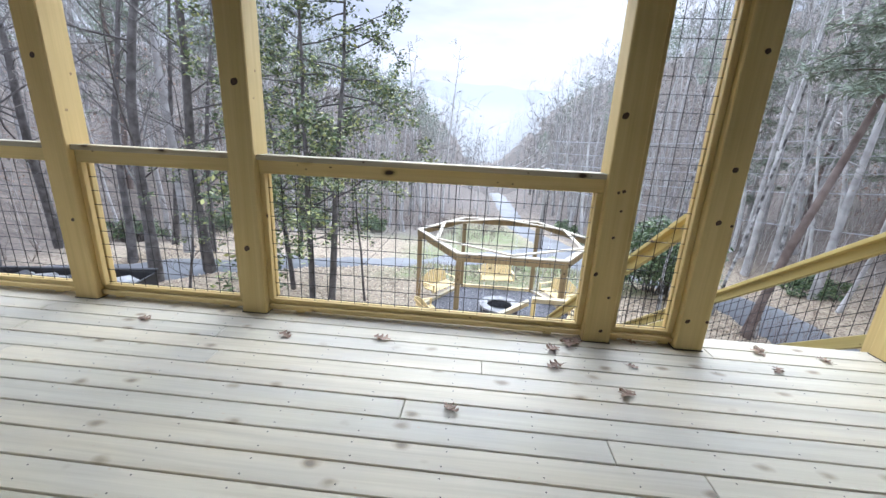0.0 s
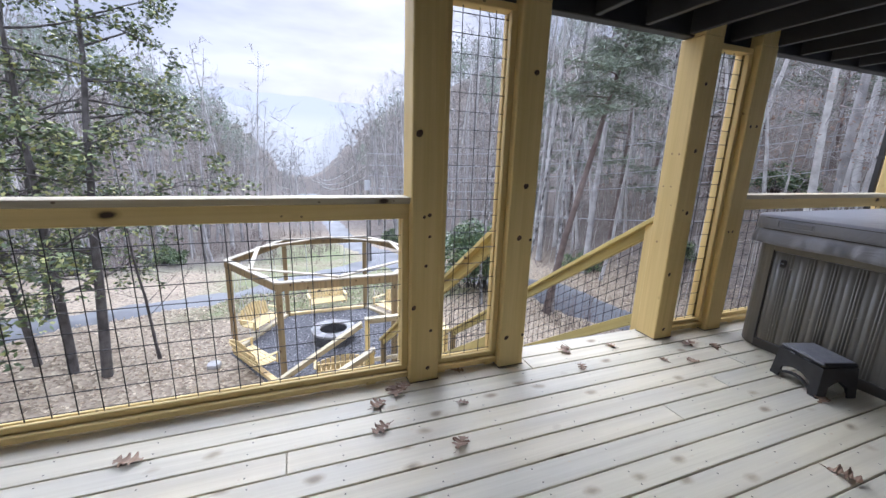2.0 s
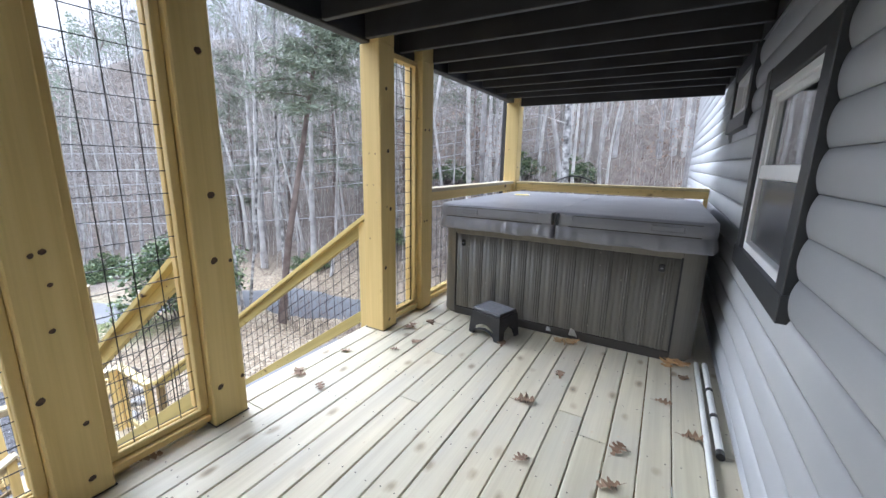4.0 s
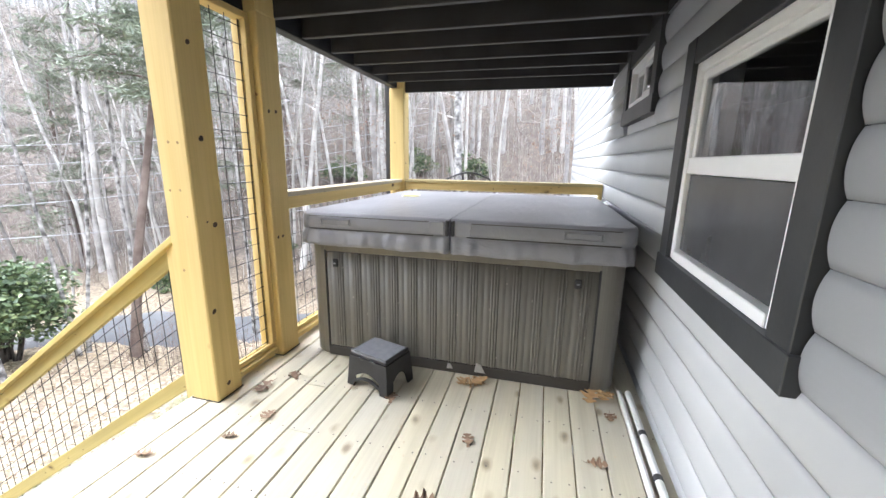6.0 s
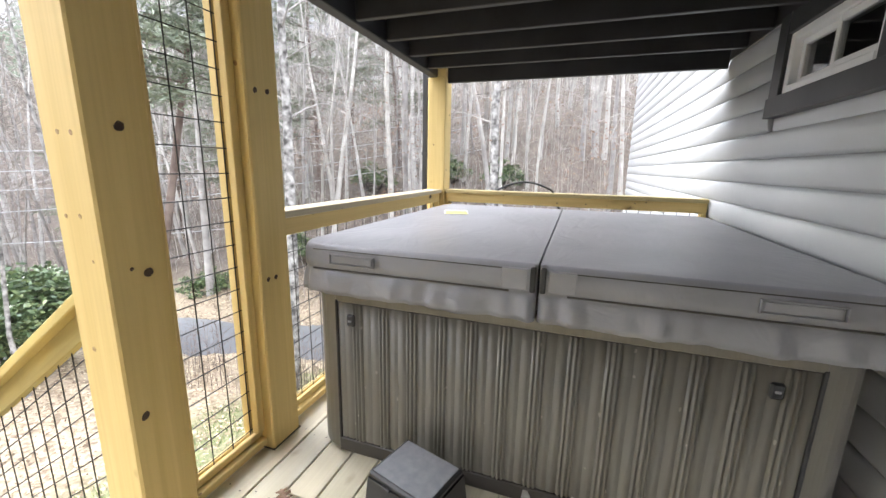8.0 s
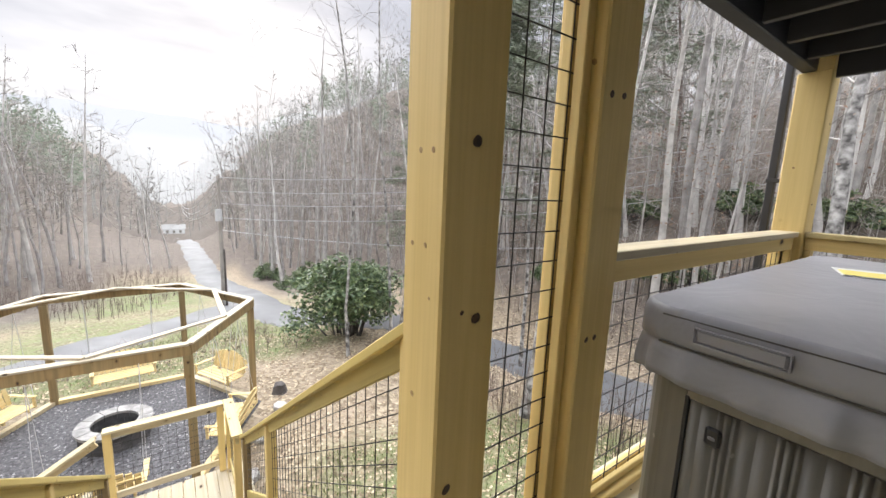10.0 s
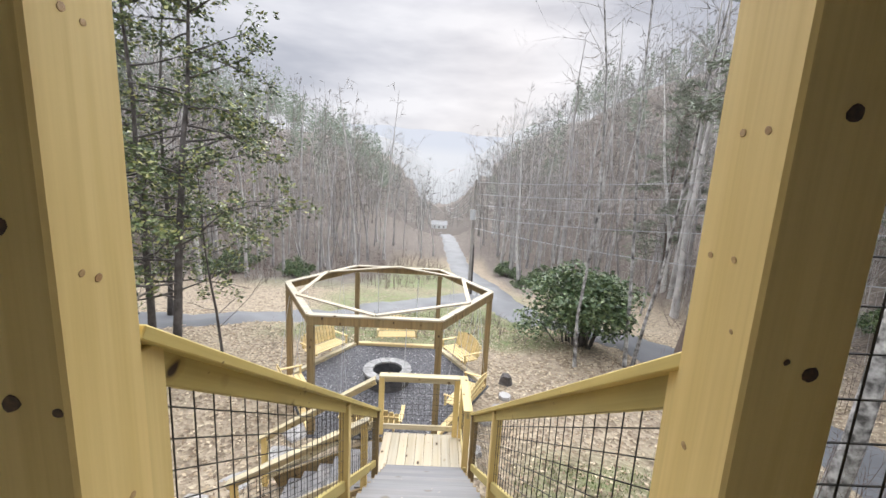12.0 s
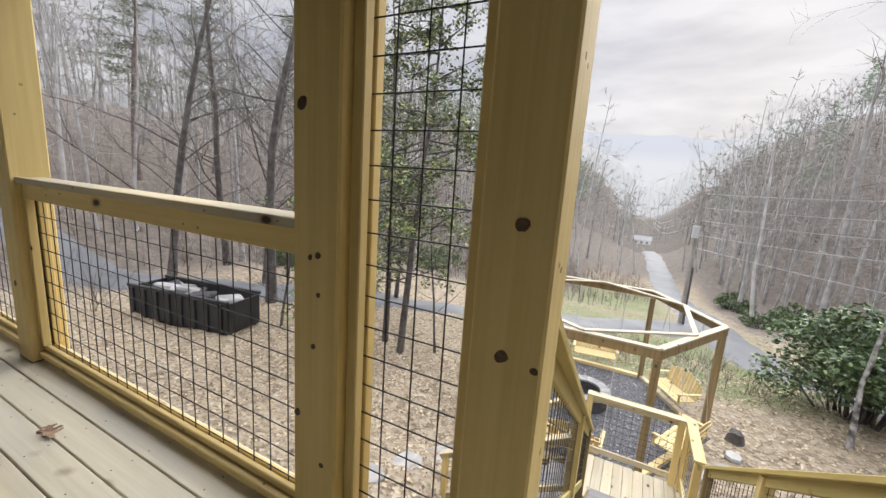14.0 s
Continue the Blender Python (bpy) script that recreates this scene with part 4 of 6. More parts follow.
for a in (-1, 1):
    for wide, off, flare in ((sy, sx, 0), (sx, sy, 1)):
        # the plate leans out towards the floor; an arched opening with a curved bar across it
        lean = lambda z: off + 0.018 * (1 - z / sh)
        place = (lambda u, z, d: (a * (lean(z) - d), u, z)) if flare == 0 else (lambda u, z, d: (u, a * (lean(z) - d), z))
        foot = wide + 0.016
        top_z = sh - 0.029
        arc = [(-(wide - 0.05) + 2 * (wide - 0.05) * k / 8, 0.072 + 0.036 * math.sin(math.pi * k / 8)) for k in range(9)]
        outline = [(-foot, 0), (-foot + 0.056, 0), (-wide + 0.05, 0.05)] + arc + [(wide - 0.05, 0.05), (foot - 0.056, 0), (foot, 0), (wide + 0.002, top_z), (-wide - 0.002, top_z)]
        part("leg_panel", slab_from(outline, place, 0.010), black_plastic, stool, "black moulded leg panel with arched opening")
        if flare == 0:
            lo = [(-(wide - 0.03) + 2 * (wide - 0.03) * k / 8, 0.018 + 0.04 * math.sin(math.pi * k / 8)) for k in range(9)]
            part("cross_bar", slab_from(lo + [(u, z + 0.018) for u, z in lo[::-1]], place, 0.012), black_plastic, stool, "curved bar between the feet")
for k in (-1, 1):
    for u in (-0.05, 0.05):
        part("hinge", box(k * (sx + 0.004) - 0.006, k * (sx + 0.004) + 0.006, u - 0.02, u + 0.02, sh - 0.036, sh - 0.022, 0.003), black_plastic, stool)

# ---- pipes by the wall ----
pipe = thing("drain_pipe", (2.0, 0.275, 0.0), "long white plastic pipe lying along the wall foot", "pipe")
part("tube", tube((-1.1, 0, 0.016), (1.62, 0, 0.016), 0.015, sides=12), pvc, pipe)
pipe = thing("drain_pipe", (3.0, 0.225, 0.0), "white plastic pipe with black end lying by the wall", "pipe")
part("tube", tube((-0.38, 0, 0.02), (0.62, 0, 0.02), 0.018, sides=12), pvc, pipe)
part("end_cap", tube((-0.42, 0.002, 0.021), (-0.379, 0, 0.021), 0.020, sides=12), black_plastic, pipe, "black rubber end")
for u in (-0.08, 0.22):
    part("clip", tube((u, 0, 0.021), (u + 0.03, 0, 0.021), 0.0205, sides=12), black_plastic, pipe)

# ---- corner downspout and cable on the end rail ----
spout = thing("downspout", (6.11, 2.80, -2.9), "thin black downspout outside the corner post", "downspout")
part("pipe", box(-0.025, 0.025, -0.025, 0.025, 0.0, 5.3, 0.006), black_paint, spout)
part("bracket", box(-0.03, 0.03, -0.085, 0.03, 4.4, 4.43, 0.002), black_paint, spout)
cable = thing("hose", (6.06, 1.62, 1.155), "black hose looped over the end rail", "hose")
bm = bmesh.new()
prev = None
for s in range(13):
    t = s / 12
    p = Vector((-0.09 + 0.1 * t, 0.36 - 0.62 * t, 0.012 + 0.085 * math.sin(math.pi * min(1, t * 1.15)) - (0.22 * max(0, t - 0.85) / 0.15)))
    if prev is not None:
        tube(prev, p, 0.010, sides=7, bm=bm)
    prev = p
part("tube", bm, black_plastic, cable)


# ---- fire-pit frame, swings, pit ----
GZ0 = float(height(*PIT))
R6, TOPZ = 2.80, -1.56 - GZ0
frame6 = thing("swing_pergola", (PIT[0], PIT[1], GZ0), "six-sided timber swing frame round a fire pit", "swing frame")
corner = [(R6 * math.cos(radians(60 * k)), R6 * math.sin(radians(60 * k))) for k in range(6)]
for x, y in corner:
    part("post", box(x * 0.975 - 0.07, x * 0.975 + 0.07, y * 0.975 - 0.07, y * 0.975 + 0.07, -0.15, TOPZ - 0.19, 0.008), old_post, frame6)
for k in range(6):
    a, b = Vector((*corner[k], TOPZ - 0.095)), Vector((*corner[(k + 1) % 6], TOPZ - 0.095))
    part("beam", beam(a, b, 0.045, 0.185), old_post, frame6)
    up = Vector((0, 0, 0.112))
    part("beam_cap", beam(a * 0.985 + Vector((0, 0, (TOPZ - 0.095) * 0.015)) + up, b * 0.985 + Vector((0, 0, (TOPZ - 0.095) * 0.015)) + up, 0.15, 0.036), pale_cap, frame6, "pale flat cap board")
    mids = [(Vector(corner[j % 6]) + Vector(corner[(j + 1) % 6])) / 2 for j in (k, k + 1)]
    part("brace", beam((mids[0].x * 0.98, mids[0].y * 0.98, TOPZ + 0.056), (mids[1].x * 0.98, mids[1].y * 0.98, TOPZ + 0.056), 0.11, 0.036), pale_cap, frame6, "pale flat brace across the corner")
    if k != 4:
        ga, gb2 = Vector((*corner[k], 0.05)), Vector((*corner[(k + 1) % 6], 0.05))
        part("border_timber", beam(ga * 0.985, gb2 * 0.985, 0.14, 0.14), swing_x if k % 2 else cap_x, frame6, "pale border timber on the gravel edge")

pad = bmesh.new()
ring_pts = [pad.verts.new((*(1.03 * Vector(c)), 0.025)) for c in corner]
rim = [pad.verts.new((*(1.06 * Vector(c)), -0.12)) for c in corner]
pad.faces.new(ring_pts)
for k in range(6):
    pad.faces.new((rim[k], rim[(k + 1) % 6], ring_pts[(k + 1) % 6], ring_pts[k]))
bmesh.ops.recalc_face_normals(pad, faces=pad.faces)
gp = part("gravel_pad", pad, gravel)
gp.location = (PIT[0], PIT[1], GZ0)
tagged(gp, "dark grey gravel terrace under the swings", "gravel", kind="structure")
rnd = random.Random(4)
vs, fs = [], []
for k in range(3800):
    a, r = rnd.uniform(0, 6.283), 2.55 * math.sqrt(rnd.random())
    if r < 0.75:
        continue
    s = rnd.uniform(0.012, 0.035)
    x, y, i = PIT[0] + r * math.cos(a), PIT[1] + r * math.sin(a), len(vs)
    for q in range(4):
        b = rnd.uniform(0, 1.2) + q * 1.57
        vs.append((x + s * math.cos(b), y + s * math.sin(b), GZ0 + 0.022))
    vs.append((x, y, GZ0 + 0.025 + s * 0.7))
    fs += [(i + q, i + (q + 1) % 4, i + 4) for q in range(4)]
gv = new("gravel_stones", array_mesh("gravel_stones", vs, fs, leafy("gravel_stone", [(0.0, (0.07, 0.07, 0.075)), (0.7, (0.26, 0.26, 0.27)), (1.0, (0.5, 0.5, 0.5))], 0.85)))
tagged(gv, "loose grey gravel stones", "gravel", kind="stuff")

pit = thing("fire_pit", (PIT[0], PIT[1], GZ0 + 0.02), "round fire pit of dark blocks with pale cap stones", "fire pit")
for row in range(3):
    for k in range(12):
        a0, a1 = radians(30 * k + 15 * (row % 2) + 0.6), radians(30 * k + 15 * (row % 2) + 29.4)
        ring = []
        for r, (p0, p1) in ((0.62, (a0, a1)), (0.44, (a1, a0))):
            for s in range(4):
                a = p0 + (p1 - p0) * s / 3
                ring.append((r * math.cos(a), r * math.sin(a)))
        part("block", loft([[(x, y, z) for x, y in ring] for z in (row * 0.115, row * 0.115 + 0.112)]), pit_stone, pit)
for k in range(12):
    a0, a1 = radians(30 * k + 0.8), radians(30 * k + 29.2)
    ring = [(r * math.cos(p0 + (p1 - p0) * s / 3), r * math.sin(p0 + (p1 - p0) * s / 3)) for r, (p0, p1) in ((0.67, (a0, a1)), (0.41, (a1, a0))) for s in range(4)]
    part("cap_stone", loft([[(x, y, z) for x, y in ring] for z in (0.347, 0.405)]), cap_stone, pit, "pale wedge cap stone")
bm = bmesh.new()
bmesh.ops.create_circle(bm, cap_ends=True, radius=0.43, segments=24)
part("ash_bed", bm, black_plastic, pit, "black ash").location = (0, 0, 0.12)


def swing_bench():
    """A hanging bench with slatted seat, fan-topped slatted back, arms and ropes. Faces local -y."""
    s = thing("swing_bench", (0, 0, 0), "yellow cedar hanging swing bench with slatted fan back", "swing", "hanging swings")
    w = 0.62
    for k in range(5):
        y = -0.24 + k * 0.105
        part("seat_slat", box(-w, w, y, y + 0.092, 0.40, 0.42, 0.003), swing_x, s)
    for x in (-0.5, 0, 0.5):
        part("seat_rib", box(x - 0.02, x + 0.02, -0.24, 0.28, 0.335, 0.399, 0.003), swing_x, s)
    tilt = Matrix.Translation((0, 0.27, 0.41)) @ Matrix.Rotation(radians(-14), 4, "X")
    for k in range(11):
        x = -w + 0.05 + k * (2 * w - 0.1) / 10
        hgt = 0.40 + 0.16 * math.cos((k - 5) / 5 * 1.45)
        part("back_slat", box(x - 0.046, x + 0.046, -0.011, 0.011, 0.03, hgt, 0.003, None, tilt), swing_x, s)
    for z in (0.1, 0.33):
        part("back_rail", box(-w, w, 0.012, 0.042, z - 0.03, z + 0.03, 0.003, None, tilt), swing_x, s)
    for a in (-1, 1):
        part("arm_rest", box(a * (w + 0.02) - 0.04, a * (w + 0.02) + 0.04, -0.26, 0.36, 0.62, 0.642, 0.003), swing_x, s)
        part("arm_post", box(a * (w + 0.02) - 0.022, a * (w + 0.02) + 0.022, -0.24, -0.19, 0.36, 0.619, 0.003), swing_x, s)
        for y in (-0.22, 0.30):
            part("rope", tube((a * (w + 0.02), y, 0.63), (a * (w + 0.05), 0.03, TOPZ - 0.19), 0.005, sides=5), cable_grey, s)
    return s


first = None
for k, (off, lift, rz) in enumerate(((0, 0, 0), (0, 0.02, 6), (0, 0, -5), (0, 0.01, 3), (0, 0, -2), (0, 0.02, 4))):
    mx, my = (corner[k][0] + corner[(k + 1) % 6][0]) / 2, (corner[k][1] + corner[(k + 1) % 6][1]) / 2
    ang = math.degrees(math.atan2(my, mx)) - 90
    m = pose(PIT[0] + mx * 0.99, PIT[1] + my * 0.99, GZ0 + 0.03 + lift, 0, 0, ang + rz)
    if first is None:
        first = swing_bench()
        first.matrix_world = m
    else:
        copy_thing(first, m)

# stepping stones, rocks and a stump by the terrace
rnd = random.Random(8)


def slab(name, x, y, r, h, label, mat, group="", sides=7):
    z = float(height(x, y)) - 0.04
    t = thing(name, (x, y, z), label, "stone", group, rz=rnd.uniform(0, 360))
    ring = [(r * rnd.uniform(0.7, 1.1) * math.cos(6.283 * k / sides), r * rnd.uniform(0.7, 1.1) * math.sin(6.283 * k / sides)) for k in range(sides)]
    part("stone", loft([[(x_ * g, y_ * g, z_) for x_, y_ in ring] for g, z_ in ((1.0, 0), (1.02, h * 0.6), (0.93, h))]), mat, t)


for x, y, r in ((-1.17, 8.16, 0.36), (-0.67, 8.98, 0.33), (-0.6, 9.7, 0.34), (-1.5, 7.3, 0.34), (-1.7, 6.4, 0.3)):
    slab("stepping_stone", x, y, r, 0.08, "flat pale grey stepping stone on the leaf litter", stone, "stepping stones")
for x, y, r in ((4.35, 11.5, 0.22), (4.1, 10.9, 0.2), (3.3, 9.3, 0.2), (2.0, 9.0, 0.16), (-2.1, 11.4, 0.22), (3.7, 10.4, 0.18)):
    slab("garden_rock", x, y, r, 0.14, "rough pale rock at the gravel edge", stone, "garden rocks")
st = thing("tree_stump", (4.5, 12.3, float(height(4.5, 12.3)) - 0.08), "dark splintered tree stump beside the swing frame", "stump")
ring = [(0.17 * rnd.uniform(0.7, 1.3) * math.cos(6.283 * k / 9), 0.17 * rnd.uniform(0.7, 1.3) * math.sin(6.283 * k / 9)) for k in range(9)]
part("trunk", loft([[(x * 1.5, y * 1.5, 0) for x, y in ring], [(x, y, 0.10) for x, y in ring], [(x * 0.8, y * 0.8, 0.24 + 0.10 * math.sin(60 * x)) for x, y in ring]]), bark_dark, st)
bk = thing("bucket", (4.75, 4.45, float(height(4.75, 4.45))), "white plastic bucket standing on the grass", "bucket")
part("body", tube((0, 0, -0.03), (0, 0, 0.36), 0.13, 0.15, 16), white_vinyl, bk)
part("lid", tube((0, 0, 0.361), (0, 0, 0.385), 0.157, 0.157, 16), white_vinyl, bk)

# ---- dumpster ----
dz = float(height(-11.2, 9.3))
dump = thing("dumpster", (-11.1, 9.05, dz), "long black open roll-off dumpster filled with pale rubbish", "dumpster", rz=10)
L2, W3, H3 = 2.05, 0.65, 1.12
part("floor_plate", box(-L2, L2, -W3, W3, 0.12, 0.2, 0.01), steel_black, dump)
for a in (-1, 1):
    part("side_wall", box(-L2, L2, a * W3 - 0.03, a * W3 + 0.03, 0.2, H3, 0.01), steel_black, dump)
    part("end_wall", box(a * L2 - 0.03, a * L2 + 0.03, -W3 + 0.031, W3 - 0.031, 0.2, H3, 0.01), steel_black, dump)
    part("top_tube", box(-L2 - 0.05, L2 + 0.05, a * W3 - 0.06, a * W3 + 0.06, H3, H3 + 0.1, 0.015), steel_black, dump)
    part("skid", box(-L2, L2, a * 0.5 - 0.06, a * 0.5 + 0.06, -0.1, 0.119, 0.01), steel_black, dump)
    for k in range(8):
        x = -L2 + 0.2 + k * (2 * L2 - 0.4) / 7
        part("rib", box(x - 0.05, x + 0.05, a * (W3 + 0.03) + (0 if a > 0 else -0.07), a * (W3 + 0.03) + (0.07 if a > 0 else 0), 0.15, H3 - 0.001, 0.01), steel_black, dump)
rnd = random.Random(12)
for k in range(12):
    x, y, a = rnd.uniform(-1.5, 1.5), rnd.uniform(-0.25, 0.25), rnd.uniform(0, 3)
    part("rubbish_sack", box(-0.4, 0.4, -0.3, 0.3, -0.12, 0.12, 0.06, None, pose(x, y, H3 - 0.14 + rnd.uniform(-0.1, 0.1), rnd.uniform(-15, 15), rnd.uniform(-15, 15), a * 57)), rubbish if k % 3 else steel_black, dump)

# ---- utility pole and lines ----
PX, PYY = 4.45, 25.2
pz = float(height(PX, PYY))
pole = thing("utility_pole", (PX, PYY, pz), "weathered wooden utility pole with a pale transformer can", "utility pole")
ph = 1.56 - pz
part("shaft", tube((0, 0, -0.3), (0, 0, ph), 0.125, 0.085, 10), pole_wood, pole)
part("transformer", tube((-0.08, -0.30, 4.75), (-0.08, -0.30, 5.35), 0.17, 0.17, 12), cable_grey, pole, "pale grey transformer can")
part("crossarm", box(-0.06, 0.06, -0.5, 0.5, ph - 0.35, ph - 0.24, 0.01), pole_wood, pole)
part("ground_guard", tube((0.13, -0.1, 0.0), (0.11, -0.08, 3.2), 0.05, 0.05, 8), bark_dark, pole)
p2 = thing("utility_pole", (27.0, 7.0, float(height(27, 7))), "far wooden utility pole on the wooded slope", "utility pole")
part("shaft", tube((0, 0, -0.3), (0, 0, 9.0), 0.15, 0.10, 10), pole_wood, p2)
for k, (z, z2, r) in enumerate(((1.45, 3.6, 0.018), (0.75, 2.9, 0.018), (0.1, 2.2, 0.018), (-0.65, 1.4, 0.024), (-1.3, -1.2, 0.024))):
    w = thing("power_line", (PX, PYY, z), "thin pale overhead line strung along the valley", "power line", "power lines")
    bm = bmesh.new()
    a, b = Vector((0, 0, 0)), Vector((27.0 - PX, 7.0 - PYY, z2 - z + 1.2))
    prev = a
    for s in range(1, 19):
        t = s / 18
        p = a.lerp(b, t) - Vector((0, 0, 0.9 * 4 * t * (1 - t)))
        tube(prev, p, r, sides=4, bm=bm)
        prev = p
    tagged(part("wire", bm, cable_grey, w), kind="stuff")
    if k < 3:
        bm = bmesh.new()
        prev = a
        for s in range(1, 13):
            t = s / 12
            p = a.lerp(Vector((-0.8, 48, -4 + 0.3 * k)), t) - Vector((0, 0, 1.2 * 4 * t * (1 - t)))
            tube(prev, p, r, sides=4, bm=bm)
            prev = p
        part("far_wire", bm, cable_grey, w)


# ---- trees ----
def fast_mesh(name, verts, quads, mats, mat_index=None, smooth_faces=True):
    """A mesh straight from arrays of vertices and quads."""
    verts, quads = np.asarray(verts, np.float32), np.asarray(quads, np.int32)
    me = bpy.data.meshes.new(name)
    me.vertices.add(len(verts))
    me.vertices.foreach_set("co", verts.reshape(-1))
    me.loops.add(quads.size)
    me.loops.foreach_set("vertex_index", quads.reshape(-1))
    me.polygons.add(len(quads))
    me.polygons.foreach_set("loop_start", np.arange(0, quads.size, 4, dtype=np.int32))
    for m in mats:
        me.materials.append(m)
    if mat_index is not None:
        me.polygons.foreach_set("material_index", np.asarray(mat_index, np.int32))
    if smooth_faces:
        me.polygons.foreach_set("use_smooth", np.ones(len(quads), bool))
    me.update(calc_edges=True)
    me.validate()
    return me


class Builder:
    """Collects limbs and leaves as vertices and quads."""

    def __init__(self):
        self.v, self.q, self.n = [], [], 0

    def add(self, v, q):
        self.v.append(v)
        self.q.append(q + self.n)
        self.n += len(v)

    def limb(self, path, radii, sides):
        path = np.asarray(path, float)
        d = path[-1] - path[0]
        d = d / (np.linalg.norm(d) + 1e-9)
        u = np.cross(d, (0.31, 0.85, 0.42) if abs(d[2]) > 0.8 else (0, 0, 1))
        u /= np.linalg.norm(u)
        w = np.cross(d, u)
        a = np.arange(sides) * 2 * np.pi / sides
        ring = np.cos(a)[:, None] * u + np.sin(a)[:, None] * w
        v = (path[:, None, :] + np.asarray(radii)[:, None, None] * ring[None]).reshape(-1, 3)
        k, s = np.meshgrid(np.arange(len(path) - 1), np.arange(sides), indexing="ij")
        s2 = (s + 1) % sides
        self.add(v, np.stack([k * sides + s, k * sides + s2, (k + 1) * sides + s2, (k + 1) * sides + s], -1).reshape(-1, 4))

    def leaves(self, at, size, rng, droop=0.3, wide=0.24):
        """Small bent leaf quads at the places given."""
        n = len(at)
        d = rng.normal(size=(n, 3))
        d[:, 2] = d[:, 2] * 0.5 - droop * 0.3
        d /= np.linalg.norm(d, axis=1)[:, None]
        s = np.cross(d, rng.normal(size=(n, 3)))
        s /= np.linalg.norm(s, axis=1)[:, None]
        L = size * rng.uniform(0.7, 1.3, n)[:, None]
        nrm = np.cross(d, s)
        tip, left, right = at + d * L, at + d * L * 0.5 + s * L * wide + nrm * L * 0.06, at + d * L * 0.5 - s * L * wide + nrm * L * 0.06
        v = np.stack([at, left, tip, right], 1).reshape(-1, 3)
        self.add(v, np.arange(4 * n).reshape(-1, 4))

    def mesh(self, name, mat):
        return fast_mesh(name, np.concatenate(self.v), np.concatenate(self.q), [mat])


def grow(rng, start, direction, length, bend, steps):
    """A wandering line from start."""
    p, d = [np.array(start, float)], np.array(direction, float)
    for _ in range(steps):
        d = d + rng.normal(size=3) * bend
        d /= np.linalg.norm(d)
        p.append(p[-1] + d * length / steps)
    return np.array(p)


def bare_tree(seed, h, r, branches, twigs, lean=(0, 0), first=0.35, sides=7, lite=0):
    """Trunk and bare branches of a leafless tree, as two builders."""
    rng = np.random.default_rng(seed)
    trunk, crown = Builder(), Builder()
    base = np.array([0, 0, -0.3])
    line = grow(rng, base, (lean[0], lean[1], 1), h, 0.045, 9)
    rad = r * (1 - 0.93 * np.linspace(0, 1, 10) ** 1.1)
    rad[0] *= 1.35
    trunk.limb(line, rad, sides)
    for k in range(branches):
        f = first + (1 - first) * (k + rng.random()) / branches * 0.97
        i = min(int(f * 9), 8)
        p = line[i] + (line[i + 1] - line[i]) * (f * 9 - i)
        a = rng.uniform(0, 6.283)
        up = rng.uniform(0.25, 1.1)
        ln = h * rng.uniform(0.10, 0.27) * (1.25 - f) * (1.5 if f < 0.6 else 1.2) * (1.35 if lite else 1.0)
        br = grow(rng, p, (math.cos(a), math.sin(a), up), ln, 0.16, 4)
        r0 = max(0.008, rad[i] * (rng.uniform(0.16, 0.32) if lite else rng.uniform(0.14, 0.3)))
        if lite:
            crown.limb(br[[0, 2, 4]], r0 * np.array([1, 0.6, 0.15]), 3)
        else:
            crown.limb(br, r0 * np.array([1, 0.75, 0.5, 0.3, 0.12]), 4)
        for _ in range(twigs):
            g = rng.uniform(0.25, 1)
            j = min(int(g * 4), 3)
            q = br[j] + (br[j + 1] - br[j]) * (g * 4 - j)
            b = rng.normal(size=3) * 0.7 + (br[-1] - br[0]) / ln + (0, 0, 0.35)
            tw = grow(rng, q, b / np.linalg.norm(b), ln * rng.uniform(0.2, 0.5), 0.15, 2)
            if lite:
                crown.limb(tw[[0, 2]], max(0.0055 * lite, r0 * 0.22) * np.array([1, 0.25]), 3)
            else:
                crown.limb(tw, max(0.004, r0 * 0.25) * np.array([1, 0.7, 0.2]), 3)
    return trunk, crown


def tree_thing(name, x, y, built, bark, label, category="tree", group="", twig=None, leaf=None, rz=0.0):
    t = thing(name, (x, y, float(height(x, y))), label, category, group, rz=rz)
    for part_name, b, m in (("trunk", built[0], bark), ("branchwork", built[1], twig or bark)):
        o = new(part_name, b.mesh(part_name, m))
        o.parent = t
        if part_name == "branchwork":
            tagged(o, kind="stuff")
    if leaf:
        o = tagged(new("crown", built[2].mesh("crown", leaf)), kind="stuff")
        o.parent = t
    return t


for k, (x, y, h, r, lean) in enumerate(((-10.9, 11.9, 19, 0.19, (0.03, 0.02)), (-9.6, 12.9, 18, 0.18, (0.05, -0.02)), (-13.4, 13.6, 17, 0.15, (-0.04, 0)), (-7.4, 15.6, 13, 0.09, (0.06, 0)),
                                        (-15.5, 10.6, 18, 0.17, (0.03, 0.05)), (-12.0, 16.4, 16, 0.13, (0, 0.04)), (-8.6, 10.4, 6, 0.05, (0.1, 0)), (-17.5, 14.5, 18, 0.18, (0, 0)), (-14.8, 17.5, 17, 0.14, (0.05, 0)))):
    tree_thing("bare_tree", x, y, bare_tree(100 + k, h, r, 40, 10, lean, 0.17), bark_dark, "tall leafless tree with dark grey bark and crooked branches", group="trees by the drive", twig=bark_dark)
